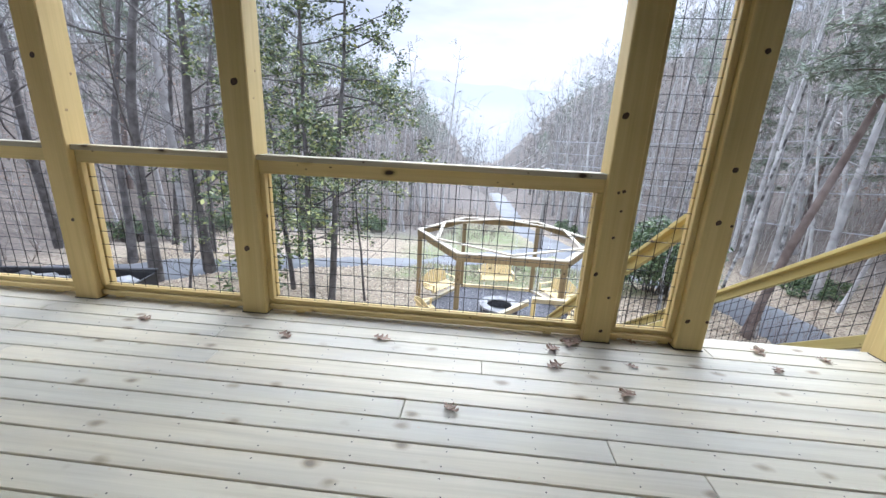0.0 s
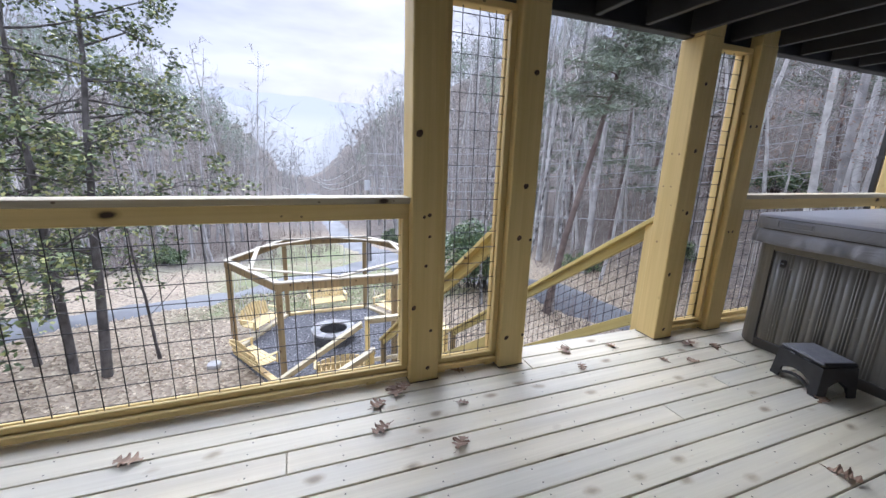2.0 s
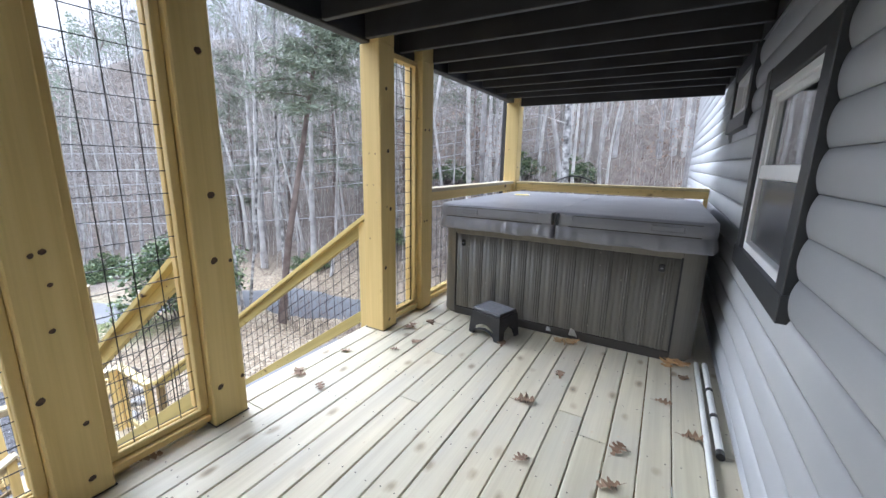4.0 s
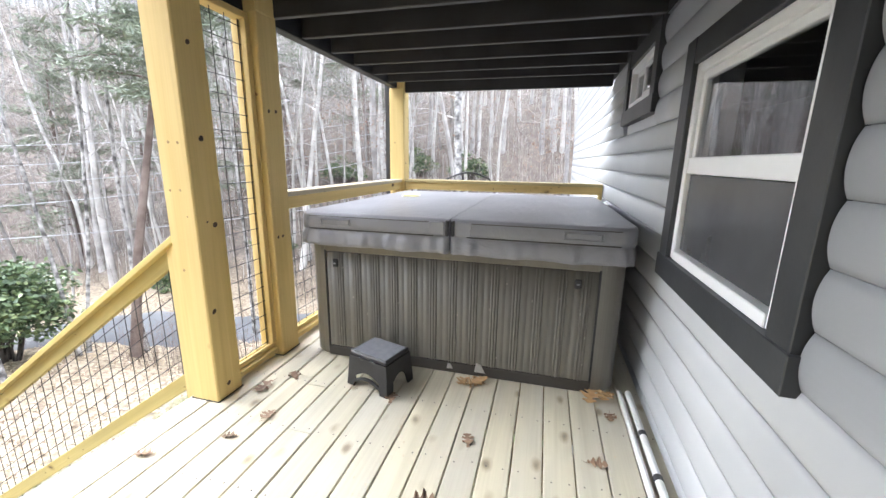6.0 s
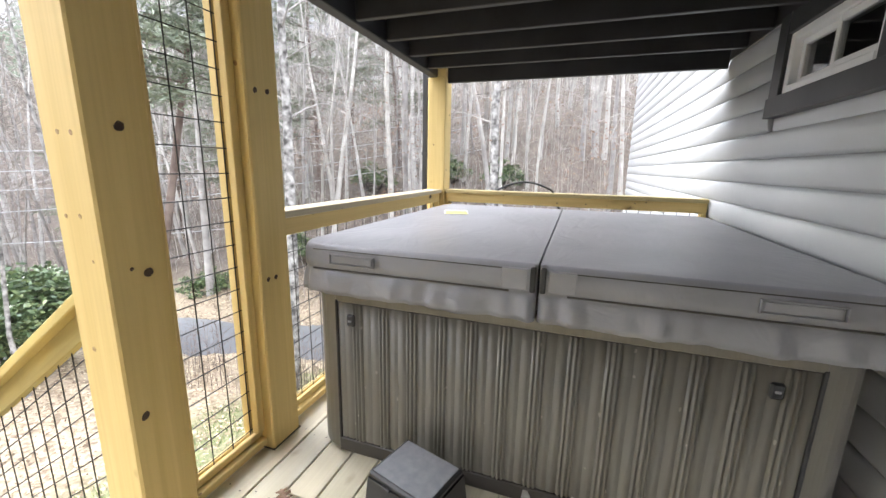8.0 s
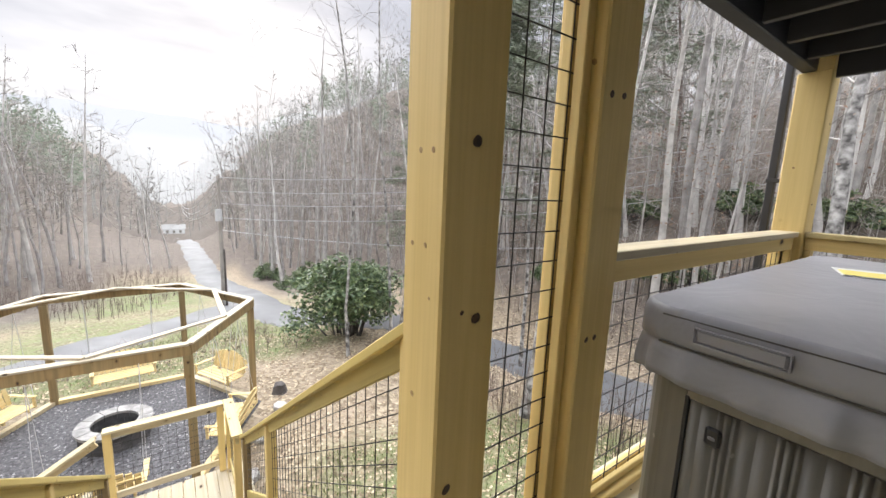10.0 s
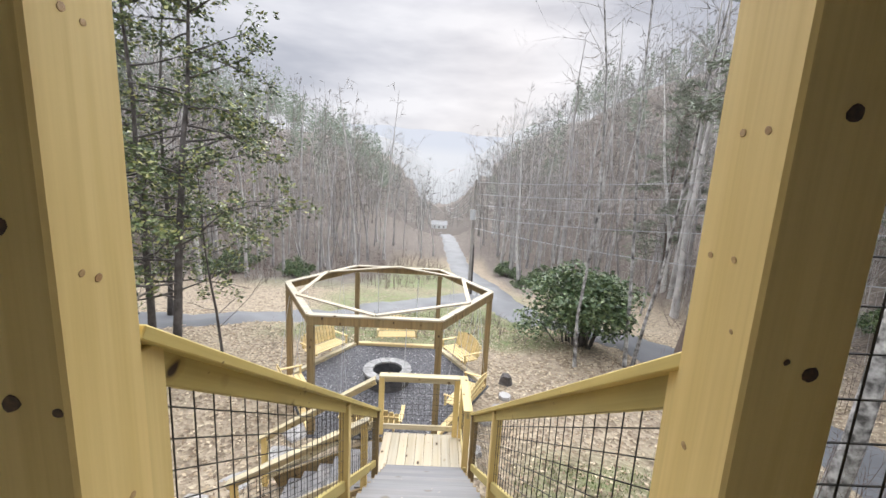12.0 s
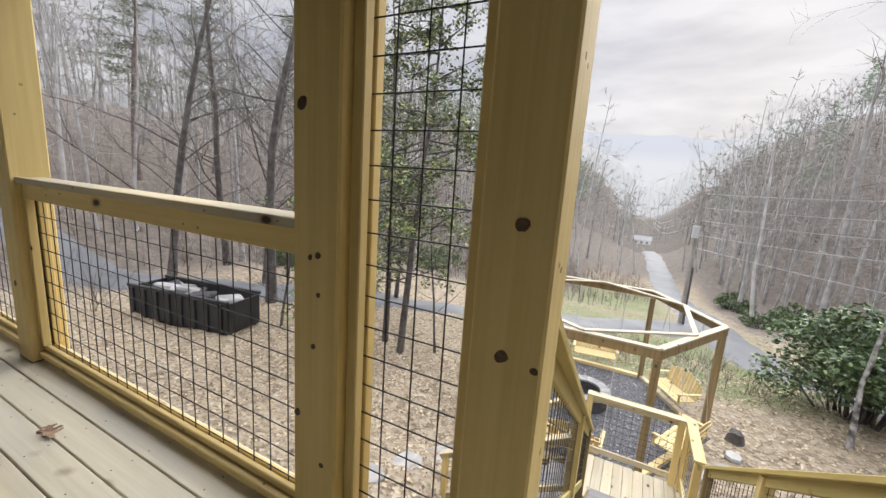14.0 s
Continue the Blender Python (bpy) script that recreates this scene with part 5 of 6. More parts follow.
for k, (x, y, h, r, lean) in enumerate(((7.0, 13.6, 17, 0.055, (0.03, 0)), (8.9, 14.1, 18, 0.06, (0.04, 0)), (9.15, 14.2, 17, 0.055, (0.10, 0.02)), (10.4, 13.5, 18, 0.075, (0.06, 0)), (12.8, 11.2, 17, 0.07, (0.02, 0.03)))):
    tree_thing("birch_tree", x, y, bare_tree(140 + k, h, r, 26, 8, lean, 0.42), bark_white, "slender leafless birch with mottled pale bark", group="birches below the deck", twig=bark_grey)
tree_thing("sycamore_tree", 15.7, 3.95, bare_tree(150, 21, 0.18, 22, 8, (0.0, 0.0), 0.4, 10), bark_white, "tall white-barked sycamore trunk behind the hot tub", twig=bark_white)
tree_thing("sycamore_tree", 10.55, 8.8, bare_tree(155, 19, 0.19, 24, 8, (0.05, 0.0), 0.4, 10), bark_white, "mottled pale sycamore trunk on the grass bank below the deck", twig=bark_grey)
tree_thing("sycamore_tree", 17.6, 9.0, bare_tree(156, 18, 0.15, 26, 9, (0.03, -0.02), 0.3, 9), pale_trunk, "pale-barked leafless tree with a few rusty leaves on the bank", twig=bark_grey)
tree_thing("sapling", -3.5, 12.2, bare_tree(151, 6.5, 0.045, 20, 6, (0.02, 0), 0.25), bark_dark, "thin dark leafless sapling beside the drive")


def pine(seed, h, r, lean, first, leaves_n, spread):
    rng = np.random.default_rng(seed)
    trunk, crown = bare_tree(seed, h, r, 0, 0, lean)
    line = trunk.v[0].reshape(10, -1, 3).mean(1)
    leaf = Builder()
    pts = []
    for k in range(46):
        f = first + (1 - first) * (k + rng.random()) / 46 * 0.99
        i = min(int(f * 9), 8)
        p = line[i] + (line[i + 1] - line[i]) * (f * 9 - i)
        a = rng.uniform(0, 6.283)
        ln = spread * (1.15 - f) * rng.uniform(0.6, 1.2) + 0.4
        br = grow(rng, p, (math.cos(a), math.sin(a), 0.15), ln, 0.08, 4)
        br[:, 2] -= np.linspace(0, 1, 5) ** 2 * ln * 0.18
        crown.limb(br, 0.035 * np.array([1, 0.8, 0.6, 0.4, 0.2]), 4)
        m = leaves_n // 46
        g = rng.uniform(0.3, 1.0, m)
        j = np.minimum((g * 4).astype(int), 3)
        q = br[j] + (br[j + 1] - br[j]) * (g * 4 - j)[:, None]
        pts.append(q + rng.normal(size=(m, 3)) * np.array([0.28, 0.28, 0.10]))
    leaf.leaves(np.concatenate(pts), 0.3, rng, 0.4, 0.07)
    return trunk, crown, leaf


tree_thing("pine_tree", 9.8, 13.2, pine(160, 17, 0.15, (0.13, -0.12), 0.5, 12000, 2.8), bark_brown, "leaning tall pine with red-brown trunk and soft green boughs", twig=bark_brown, leaf=needle)
for k, (x, y, h) in enumerate(((18.5, 19, 17), (22, 16, 18), (20, 25, 18), (26, 23, 17), (17.2, 27, 14), (25, 12, 15), (29, 18, 17))):
    tree_thing("pine_tree", x, y, pine(161 + k, h, 0.13, (0.02, 0), 0.2, 8000, 3.2), bark_brown, "hazy green pine standing on the wooded slope", group="pines on the slope", twig=bark_brown, leaf=needle)
for k, (x, y, h) in enumerate(((-23, 24, 16), (-27, 15, 17), (-21, 31, 15), (-30, 22, 18))):
    tree_thing("pine_tree", x, y, pine(171 + k, h, 0.2, (0.02, 0), 0.3, 5000, 3.2), bark_brown, "dark green pine among bare trees", group="pines by the drive", twig=bark_brown, leaf=needle)


def evergreen(seed, h, lows, leaf_n, size, spread, stems, first):
    """A broad-leaved evergreen tree: several stems, long twiggy limbs, leaves in rosettes at the twig ends."""
    rng = np.random.default_rng(seed)
    trunk, crown, leaf = Builder(), Builder(), Builder()
    ends = []
    for s, (ox, oy, r, hh) in enumerate(stems):
        line = grow(rng, (ox, oy, -0.2), (ox * 0.02, oy * 0.02, 1), h * hh, 0.04, 9)
        rad = r * (1 - 0.85 * np.linspace(0, 1, 10))
        trunk.limb(line, rad, 8)
        for k in range(lows):
            f = first + (1 - first) * (k + rng.random()) / lows * 0.98
            i = min(int(f * 9), 8)
            p = line[i] + (line[i + 1] - line[i]) * (f * 9 - i)
            a = rng.uniform(0, 6.283)
            ln = spread * (1.2 - 0.85 * f) * rng.uniform(0.55, 1.15)
            br = grow(rng, p, (math.cos(a), math.sin(a), rng.uniform(-0.1, 0.5)), ln, 0.14, 5)
            crown.limb(br, 0.03 * np.array([1, 0.8, 0.62, 0.45, 0.3, 0.15]), 4)
            for _ in range(9):
                g = rng.uniform(0.3, 1)
                j = min(int(g * 5), 4)
                q = br[j] + (br[j + 1] - br[j]) * (g * 5 - j)
                b = rng.normal(size=3) * 0.8 + (br[-1] - br[0]) / ln
                tw = grow(rng, q, b / np.linalg.norm(b), rng.uniform(0.3, 0.9), 0.2, 2)
                crown.limb(tw, 0.009 * np.array([1, 0.7, 0.3]), 3)
                ends.append(tw[-1])
                ends.append((tw[1] + tw[2]) / 2)
    ends = np.array(ends)
    pick = rng.integers(0, len(ends), leaf_n)
    keep = ends[pick] + rng.normal(size=(leaf_n, 3)) * 0.085
    leaf.leaves(keep, size, rng, 0.1)
    return trunk, crown, leaf


tree_thing("evergreen_tree", -4.5, 11.6, evergreen(201, 11.5, 34, 22000, 0.125, 3.8, ((0, 0, 0.12, 1.0), (-0.7, 0.15, 0.11, 0.95), (-1.5, 0.5, 0.09, 0.8)), 0.2), bark_dark, "broad-leaved evergreen tree with several dark stems", leaf=holly_leaf, twig=bark_dark)
tree_thing("evergreen_tree", -6.3, 10.0, evergreen(202, 4.6, 14, 1300, 0.16, 1.0, ((0, 0, 0.07, 1.0),), 0.2), bark_grey, "small leaning evergreen with hanging green leaves", leaf=holly_leaf, twig=bark_dark)


def laurel(seed, rx, ry, h, leaf_n):
    """A dense rounded evergreen shrub: stems below, a lumpy crown of leaves with gaps."""
    rng = np.random.default_rng(seed)
    trunk, crown, leaf = Builder(), Builder(), Builder()
    pts = []
    lumps = []
    for k in range(26):
        a, q = rng.uniform(0, 6.283), math.sqrt(rng.random())
        e = rng.uniform(0.35, 0.86) * (1.08 - 0.45 * q)
        c = np.array([rx * q * math.cos(a), ry * q * math.sin(a), h * e])
        lumps.append(c)
        st = grow(rng, (c[0] * 0.35, c[1] * 0.35, -0.2), (c[0] * 0.35, c[1] * 0.35, c[2]), np.linalg.norm(c) * 0.9, 0.12, 4)
        trunk.limb(st, 0.04 * np.array([1, 0.85, 0.7, 0.5, 0.3]), 5)
        crown.limb(np.array([st[-1], c]), [0.012, 0.006], 4)
        m = leaf_n // 26
        d = rng.normal(size=(m, 3))
        d /= np.linalg.norm(d, axis=1)[:, None]
        pts.append(c + d * rng.uniform(0.45, 1.0, (m, 1)) * np.array([0.75, 0.7, 0.5]) * (h / 3))
    leaf.leaves(np.concatenate(pts), 0.17, rng, 0.5)
    return trunk, crown, leaf


shrub = laurel(210, 1.85, 1.4, 3.5, 11000)
tree_thing("laurel_bush", 7.75, 15.6, shrub, bark_dark, "dense glossy dark green laurel bush by the lane", "bush", leaf=laurel_leaf)
low = laurel(211, 1.9, 1.4, 1.5, 3000)
b0 = tree_thing("laurel_bush", -15, 36, low, bark_dark, "low dark green laurel thicket beside the lane", "bush", "laurel thickets", leaf=laurel_leaf)
for x, y, s, rz in ((11.5, 21.5, 0.7, 90), (15.5, 17.5, 0.8, 10), (17.5, 14.0, 0.8, 70), (19, 9, 0.8, 130), (9.5, 30, 0.8, 20), (-9, 33, 0.9, 0), (-13, 30, 1.1, 60), (22, 5, 0.9, 30), (-17, 25, 0.9, 15), (9, 38, 1.0, 120), (-18.5, 19, 0.9, 200), (24, 8.5, 1.0, 10), (23, 13, 1.0, 60), (12.5, 25, 0.9, 30), (11.5, 34, 1.0, 75), (-8, 29.5, 0.7, 140)):
    copy_thing(b0, pose(x, y, float(height(x, y)), 0, 0, rz) @ Matrix.Scale(s, 4))


# mid-distance bark and twigs: pale by nature, lightened further to stand for haze
pale_bark = plain("pale_bark", (0.30, 0.288, 0.275), (0.52, 0.505, 0.485), 0.9, 2.0, 0, 0.5, 0.02, shift=False)
twig_brown = plain("winter_twigs", (0.20, 0.172, 0.155), (0.31, 0.275, 0.25), 0.9, 0.6, 0, 0.2, 0.01, shift=False)
white_bark = plain("whitish_bark", (0.42, 0.41, 0.39), (0.64, 0.625, 0.60), 0.85, 2.0, 0, 0.5, 0.02, shift=False)
twig_pale = plain("pale_winter_twigs", (0.36, 0.34, 0.315), (0.52, 0.495, 0.465), 0.9, 0.6, 0, 0.2, 0.01, shift=False)
twig_grey = plain("grey_winter_twigs", (0.26, 0.245, 0.232), (0.38, 0.362, 0.345), 0.9, 0.6, 0, 0.2, 0.01, shift=False)


def prisms(A, B, R, tip=0.3):
    """Three-sided sticks from A to B, as vertices and quads."""
    d = B - A
    d = d / (np.linalg.norm(d, axis=1)[:, None] + 1e-9)
    u = np.cross(d, (0.31, 0.85, 0.42))
    u /= np.linalg.norm(u, axis=1)[:, None]
    w = np.cross(d, u)
    rings = []
    for p, g in ((A, 1.0), (B, tip)):
        for k in range(3):
            a = k * 2.0944
            rings.append(p + (math.cos(a) * u + math.sin(a) * w) * (R * g)[:, None])
    i = np.arange(len(A))[:, None] * 6
    return np.stack(rings, 1).reshape(-1, 3), np.concatenate([i + np.array([[k, (k + 1) % 3, 3 + (k + 1) % 3, 3 + k]]) for k in range(3)])


def winter_tree(seed, h, r, limbs, subs, twigs, first, fine):
    """A leafless forest tree: swaying trunk, rising limbs, branches and fine twigs. Gives the trunk and the twigwork as arrays."""
    rng = np.random.default_rng(seed)
    t = Builder()
    line = grow(rng, (0, 0, -0.3), (rng.normal() * 0.06, rng.normal() * 0.06, 1), h, 0.04, 8)
    rad = r * (1 - 0.9 * np.linspace(0, 1, 9) ** 1.1)
    rad[0] *= 1.3
    t.limb(line, rad, 5)
    A, B, R = [], [], []
    for k in range(limbs):
        f = first + (1 - first) * ((k + rng.random()) / limbs) ** 0.85 * 0.98
        i = min(int(f * 8), 7)
        p = line[i] + (line[i + 1] - line[i]) * (f * 8 - i)
        a, ln = rng.uniform(0, 6.283), h * rng.uniform(0.16, 0.36) * (1.25 - f)
        br = grow(rng, p, (math.cos(a), math.sin(a), rng.uniform(0.1, 0.95)), ln, 0.2, 3)
        r0 = max(0.011, rad[i] * rng.uniform(0.18, 0.36))
        for j in range(3):
            A.append(br[j]), B.append(br[j + 1]), R.append(r0 * (1, 0.68, 0.4)[j])
        for _ in range(subs):
            g = rng.uniform(0.25, 1)
            j = min(int(g * 3), 2)
            q = br[j] + (br[j + 1] - br[j]) * (g * 3 - j)
            d = rng.normal(size=3) * 0.75 + (br[-1] - br[0]) / ln + (0, 0, 0.12)
            sub = grow(rng, q, d / np.linalg.norm(d), ln * rng.uniform(0.25, 0.55), 0.1, 1)
            A.append(sub[0]), B.append(sub[1]), R.append(max(fine * 1.5, r0 * 0.3))
            for _ in range(twigs):
                q2 = sub[0] + (sub[1] - sub[0]) * rng.uniform(0.2, 1.0)
                d2 = rng.normal(size=3) * 0.8 + d + (0, 0, 0.1)
                A.append(q2), B.append(q2 + d2 / np.linalg.norm(d2) * ln * rng.uniform(0.14, 0.34)), R.append(fine)
    return (t.v[0], t.q[0]), prisms(np.array(A), np.array(B), np.array(R))


def forest(name, seed, variants, spots, bark, twig, label):
    """Many trees joined into one mesh of stuff, trunks in one bark and twigs in another."""
    rng = np.random.default_rng(seed)
    V, Q, M, n = [], [], [], 0
    for x, y in spots:
        tree = variants[rng.integers(len(variants))]
        s, a, up, z = rng.uniform(0.72, 1.2), rng.uniform(0, 6.283), rng.uniform(0.85, 1.12), float(height(x, y))
        c, sn = math.cos(a) * s, math.sin(a) * s
        for m, (v, q) in enumerate(tree):
            V.append(np.stack([v[:, 0] * c - v[:, 1] * sn + x, v[:, 0] * sn + v[:, 1] * c + y, v[:, 2] * s * up + z], -1))
            Q.append(q + n)
            M.append(np.full(len(q), m))
            n += len(v)
    me = fast_mesh(name, np.concatenate(V), np.concatenate(Q), [bark, twig], np.concatenate(M))
    return tagged(new(name, me), label, "woods", kind="stuff")


def road_gap(x, y):
    return min(min(math.hypot(x - (a[0] + (b[0] - a[0]) * t), y - (a[1] + (b[1] - a[1]) * t)) for t in (0, 0.25, 0.5, 0.75, 1)) for line in (MAIN, DRIVE) for a, b in zip(line[:-1], line[1:]))


def scatter(seed, n, x0, x1, y0, y1, ok, gap):
    rng = np.random.default_rng(seed)
    out = []
    tries = 0
    while len(out) < n and tries < n * 60:
        tries += 1
        x, y = rng.uniform(x0, x1), rng.uniform(y0, y1)
        if ok(x, y) and road_gap(x, y) > gap:
            out.append((x, y))
    return out


def wooded(x, y):
    if math.hypot(x, y - 2) > 58:
        return False
    if x > 14.5 or x < -16:
        return not (x > 14 and -4 < y < 8 and x < 17)
    return y > 44 or (x > 9.0 and y > 21) or (x < -5.5 and y > 28) or (x < -11.5 and 14 < y)


full = [winter_tree(300 + k, 10 + 0.9 * k, 0.065 + 0.011 * k, 17, 5, 3, 0.26, 0.0055) for k in range(9)]
light = [winter_tree(320 + k, 10 + 0.9 * k, 0.07 + 0.012 * k, 14, 4, 2, 0.26, 0.013) for k in range(9)]
spots = scatter(31, 300, -58, 58, -14, 58, wooded, 2.6)
forest("woods", 32, light, spots[0::2], bark_grey, twig_brown, "leafless grey woods on the slopes")
forest("woods", 33, light, spots[1::2], pale_bark, twig_grey, "leafless pale-barked woods on the slopes")
spots = scatter(35, 185, 16.5, 42, -14, 30, wooded, 2.2)
forest("woods", 36, full, spots[0::3] + spots[1::3], white_bark, twig_pale, "leafless pale woods rising behind the hot tub")
forest("woods", 34, full, spots[2::3], pale_bark, twig_grey, "leafless grey-brown woods rising behind the hot tub")
spots = scatter(37, 80, -44, -15, 2, 40, wooded, 2.2)
forest("woods", 38, full, spots, bark_grey, twig_grey, "leafless grey woods beyond the drive")
spots = scatter(39, 110, -26, 24, 26, 52, lambda x, y: (x < -5 and y > 28 + 0.3 * max(0, -12 - x)) or (x > 8.5 and y > 22), 2.4)
forest("woods", 40, light, spots[0::2], bark_grey, twig_brown, "tall leafless trees standing close beside the lane")
forest("woods", 45, light, spots[1::2], pale_bark, twig_grey, "tall pale leafless trees standing close beside the lane")

# rust-brown leaves clinging in the crowns, dry brush on the forest floor
rng = np.random.default_rng(77)
b = Builder()
cl = []
for k in range(150):
    x, y = (rng.uniform(15, 32), rng.uniform(-4, 26)) if k % 3 else (rng.uniform(-26, -12), rng.uniform(14, 34))
    z = float(height(x, y)) + rng.uniform(1.0, 8)
    cl.append(np.array([x, y, z]) + rng.normal(size=(90, 3)) * np.array([0.9, 0.9, 0.7]))
b.leaves(np.concatenate(cl), 0.10, rng, 0.6)
tagged(new("clinging_leaves", b.mesh("clinging_leaves", rust_leaf)), "rust-brown leaves clinging in the winter woods", "leaves", kind="stuff")
b = Builder()
for k in range(1300):
    x, y = (rng.uniform(13.5, 40), rng.uniform(-10, 40)) if k % 2 else (rng.uniform(-36, -13), rng.uniform(4, 45))
    if road_gap(x, y) < 2.0:
        continue
    z = float(height(x, y)) - 0.05
    for _ in range(3):
        ln = grow(rng, (x, y, z), (rng.normal() * 0.3, rng.normal() * 0.3, 1), rng.uniform(0.8, 3.2), 0.16, 3)
        b.limb(ln, 0.009 * np.array([1, 0.8, 0.5, 0.2]), 3)
for k in range(260):
    x, y = rng.uniform(-4, 8), rng.uniform(15, 19.5)
    if road_gap(x, y) < 1.9 or math.hypot(x - PIT[0], y - PIT[1]) < 3.4:
        continue
    z = float(height(x, y)) - 0.05
    for _ in range(3):
        ln = grow(rng, (x, y, z), (rng.normal() * 0.4, rng.normal() * 0.4, 1), rng.uniform(0.25, 0.8), 0.16, 3)
        b.limb(ln, 0.008 * np.array([1, 0.8, 0.5, 0.2]), 3)
tagged(new("brushwood", b.mesh("brushwood", bark_brown)), "dry brush and thin shoots on the forest floor", "brush", kind="stuff")


def saplings(name, seed, n, area, ok, reach, radius, twigs, mat, label):
    """A crowd of thin upright stems, each with a few rising twigs."""
    rng = np.random.default_rng(seed)
    x, y = rng.uniform(area[0], area[1], n), rng.uniform(area[2], area[3], n)
    keep = ok(x, y)
    x, y = x[keep], y[keep]
    n = len(x)
    p0 = np.stack([x, y, height(x, y) - 0.1], -1)
    L = rng.uniform(reach[0], reach[1], n)
    p1 = p0 + np.stack([rng.normal(size=n) * 0.08 * L, rng.normal(size=n) * 0.08 * L, 0.8 * L], -1)
    A, B, R = [p0], [p1], [radius * rng.uniform(0.5, 1.3, n)]
    for _ in range(twigs):
        f = rng.uniform(0.42, 1.0, n)[:, None]
        q = p0 + (p1 - p0) * f
        d = rng.normal(size=(n, 3)) * np.array([0.62, 0.62, 0.25]) + np.array([0, 0, 0.5])
        A.append(q)
        B.append(q + d * (L * rng.uniform(0.14, 0.36, n))[:, None])
        R.append(R[0] * 0.45)
    A, B, R = np.concatenate(A), np.concatenate(B), np.concatenate(R)
    d = B - A
    d /= np.linalg.norm(d, axis=1)[:, None]
    u = np.cross(d, (0.31, 0.85, 0.42))
    u /= np.linalg.norm(u, axis=1)[:, None]
    w = np.cross(d, u)
    rings = []
    for p, g in ((A, 1.0), (B, 0.3)):
        for k in range(3):
            a = k * 2.0944
            rings.append(p + (math.cos(a) * u + math.sin(a) * w) * (R * g)[:, None])
    v = np.stack(rings, 1).reshape(-1, 3)
    i = np.arange(len(A))[:, None] * 6
    q = np.concatenate([i + np.array([[k, (k + 1) % 3, 3 + (k + 1) % 3, 3 + k]]) for k in range(3)])
    return tagged(new(name, fast_mesh(name, v, q, [mat])), label, "woods", kind="stuff")


def off_road(x, y, gap=2.4):
    out = np.ones(len(x), bool)
    for line in (MAIN, DRIVE):
        for a, b in zip(line[:-1], line[1:]):
            ax, ay, dx, dy = a[0], a[1], b[0] - a[0], b[1] - a[1]
            t = np.clip(((x - ax) * dx + (y - ay) * dy) / (dx * dx + dy * dy), 0, 1)
            out &= np.hypot(x - ax - t * dx, y - ay - t * dy) > gap
    return out


def in_woods(x, y):
    r = np.hypot(x, y - 2)
    side = (x > 15.5) | (x < -16.5) | ((y > 26) & ((x > 8.5) | (x < -6))) | (y > 46)
    return side & (r < 62) & off_road(x, y)


saplings("undergrowth", 51, 2200, (4, 58, -16, 60), in_woods, (0.8, 4.0), 0.011, 5, twig_brown, "thin brown saplings and twigs filling the winter woods")
saplings("undergrowth", 56, 2200, (-58, 4, -16, 60), in_woods, (0.8, 4.0), 0.011, 5, twig_grey, "thin grey saplings and twigs beyond the drive")
saplings("undergrowth", 57, 900, (9.0, 15.5, 2.5, 13.0), lambda x, y: off_road(x, y, 1.9), (0.4, 2.6), 0.008, 6, bark_brown, "thin brown shoots on the bank above the lane")
saplings("undergrowth", 52, 2200, (15, 48, -16, 32), in_woods, (1.0, 5.0), 0.012, 6, twig_pale, "grey saplings and twigs on the bank behind the hot tub")
saplings("brushwood", 55, 2000, (-15, 3.2, 24.5, 48), lambda x, y: off_road(x, y, 2.2) & (np.sin(x * 0.7 + 2) * np.sin(y * 0.5) + 0.05 * y > 1.35), (0.4, 1.6), 0.014, 4, bark_brown, "brown dead bracken and brush on the far bank")

# distance: wooded ridges beyond fifty metres, mist painted as glow, paler band by band
mist_near = painted_haze("mist_glow_woods_near", (0.026, 0.024, 0.022), (0.052, 0.049, 0.045), 1.0)
mist_mid = painted_haze("mist_glow_woods_mid", (0.058, 0.057, 0.056), (0.088, 0.088, 0.086), 1.0)
mist_far = painted_haze("mist_glow_woods_far", (0.125, 0.128, 0.132), (0.15, 0.153, 0.157), 1.0)
mist_hill = painted_haze("mist_glow_hill", (0.032, 0.026, 0.022), (0.062, 0.053, 0.046), 1.0)
mist_slope = painted_haze("mist_glow_far_slope", (0.11, 0.113, 0.117), (0.138, 0.141, 0.145), 1.0)
mist_green = painted_haze("mist_glow_evergreen", (0.04, 0.05, 0.038), (0.075, 0.086, 0.07), 1.0)
thin = [winter_tree(400 + k, 7.5 + 0.8 * k, 0.085, 9, 2, 1, 0.2, 0.04) for k in range(8)]
ring = lambda lo, hi, extra: lambda x, y: lo < math.hypot(x, y - 2) < hi and extra(x, y)
aside = lambda x, y: x > 9 or x < -8 or y > 80
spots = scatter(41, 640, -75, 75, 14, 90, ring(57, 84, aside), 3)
forest("distant_woods", 42, thin, spots[0::2], mist_near, mist_near, "leafless woods on the valley sides with mist painted in")
forest("distant_woods", 43, thin, spots[1::2], mist_mid, mist_near, "pale-stemmed woods on the valley sides with mist painted in")
forest("distant_woods", 46, thin, scatter(47, 520, -105, 105, 30, 126, ring(84, 125, aside), 3), mist_mid, mist_mid, "woods on the upper slopes, paled by painted mist")
forest("distant_woods", 44, thin, scatter(45, 340, -120, 120, 90, 260, lambda x, y: 125 < math.hypot(x, y) < 260 and (abs(x - 4) > 9 or y > 170), 4), mist_far, mist_far, "faint woods closing the valley, mist painted in")


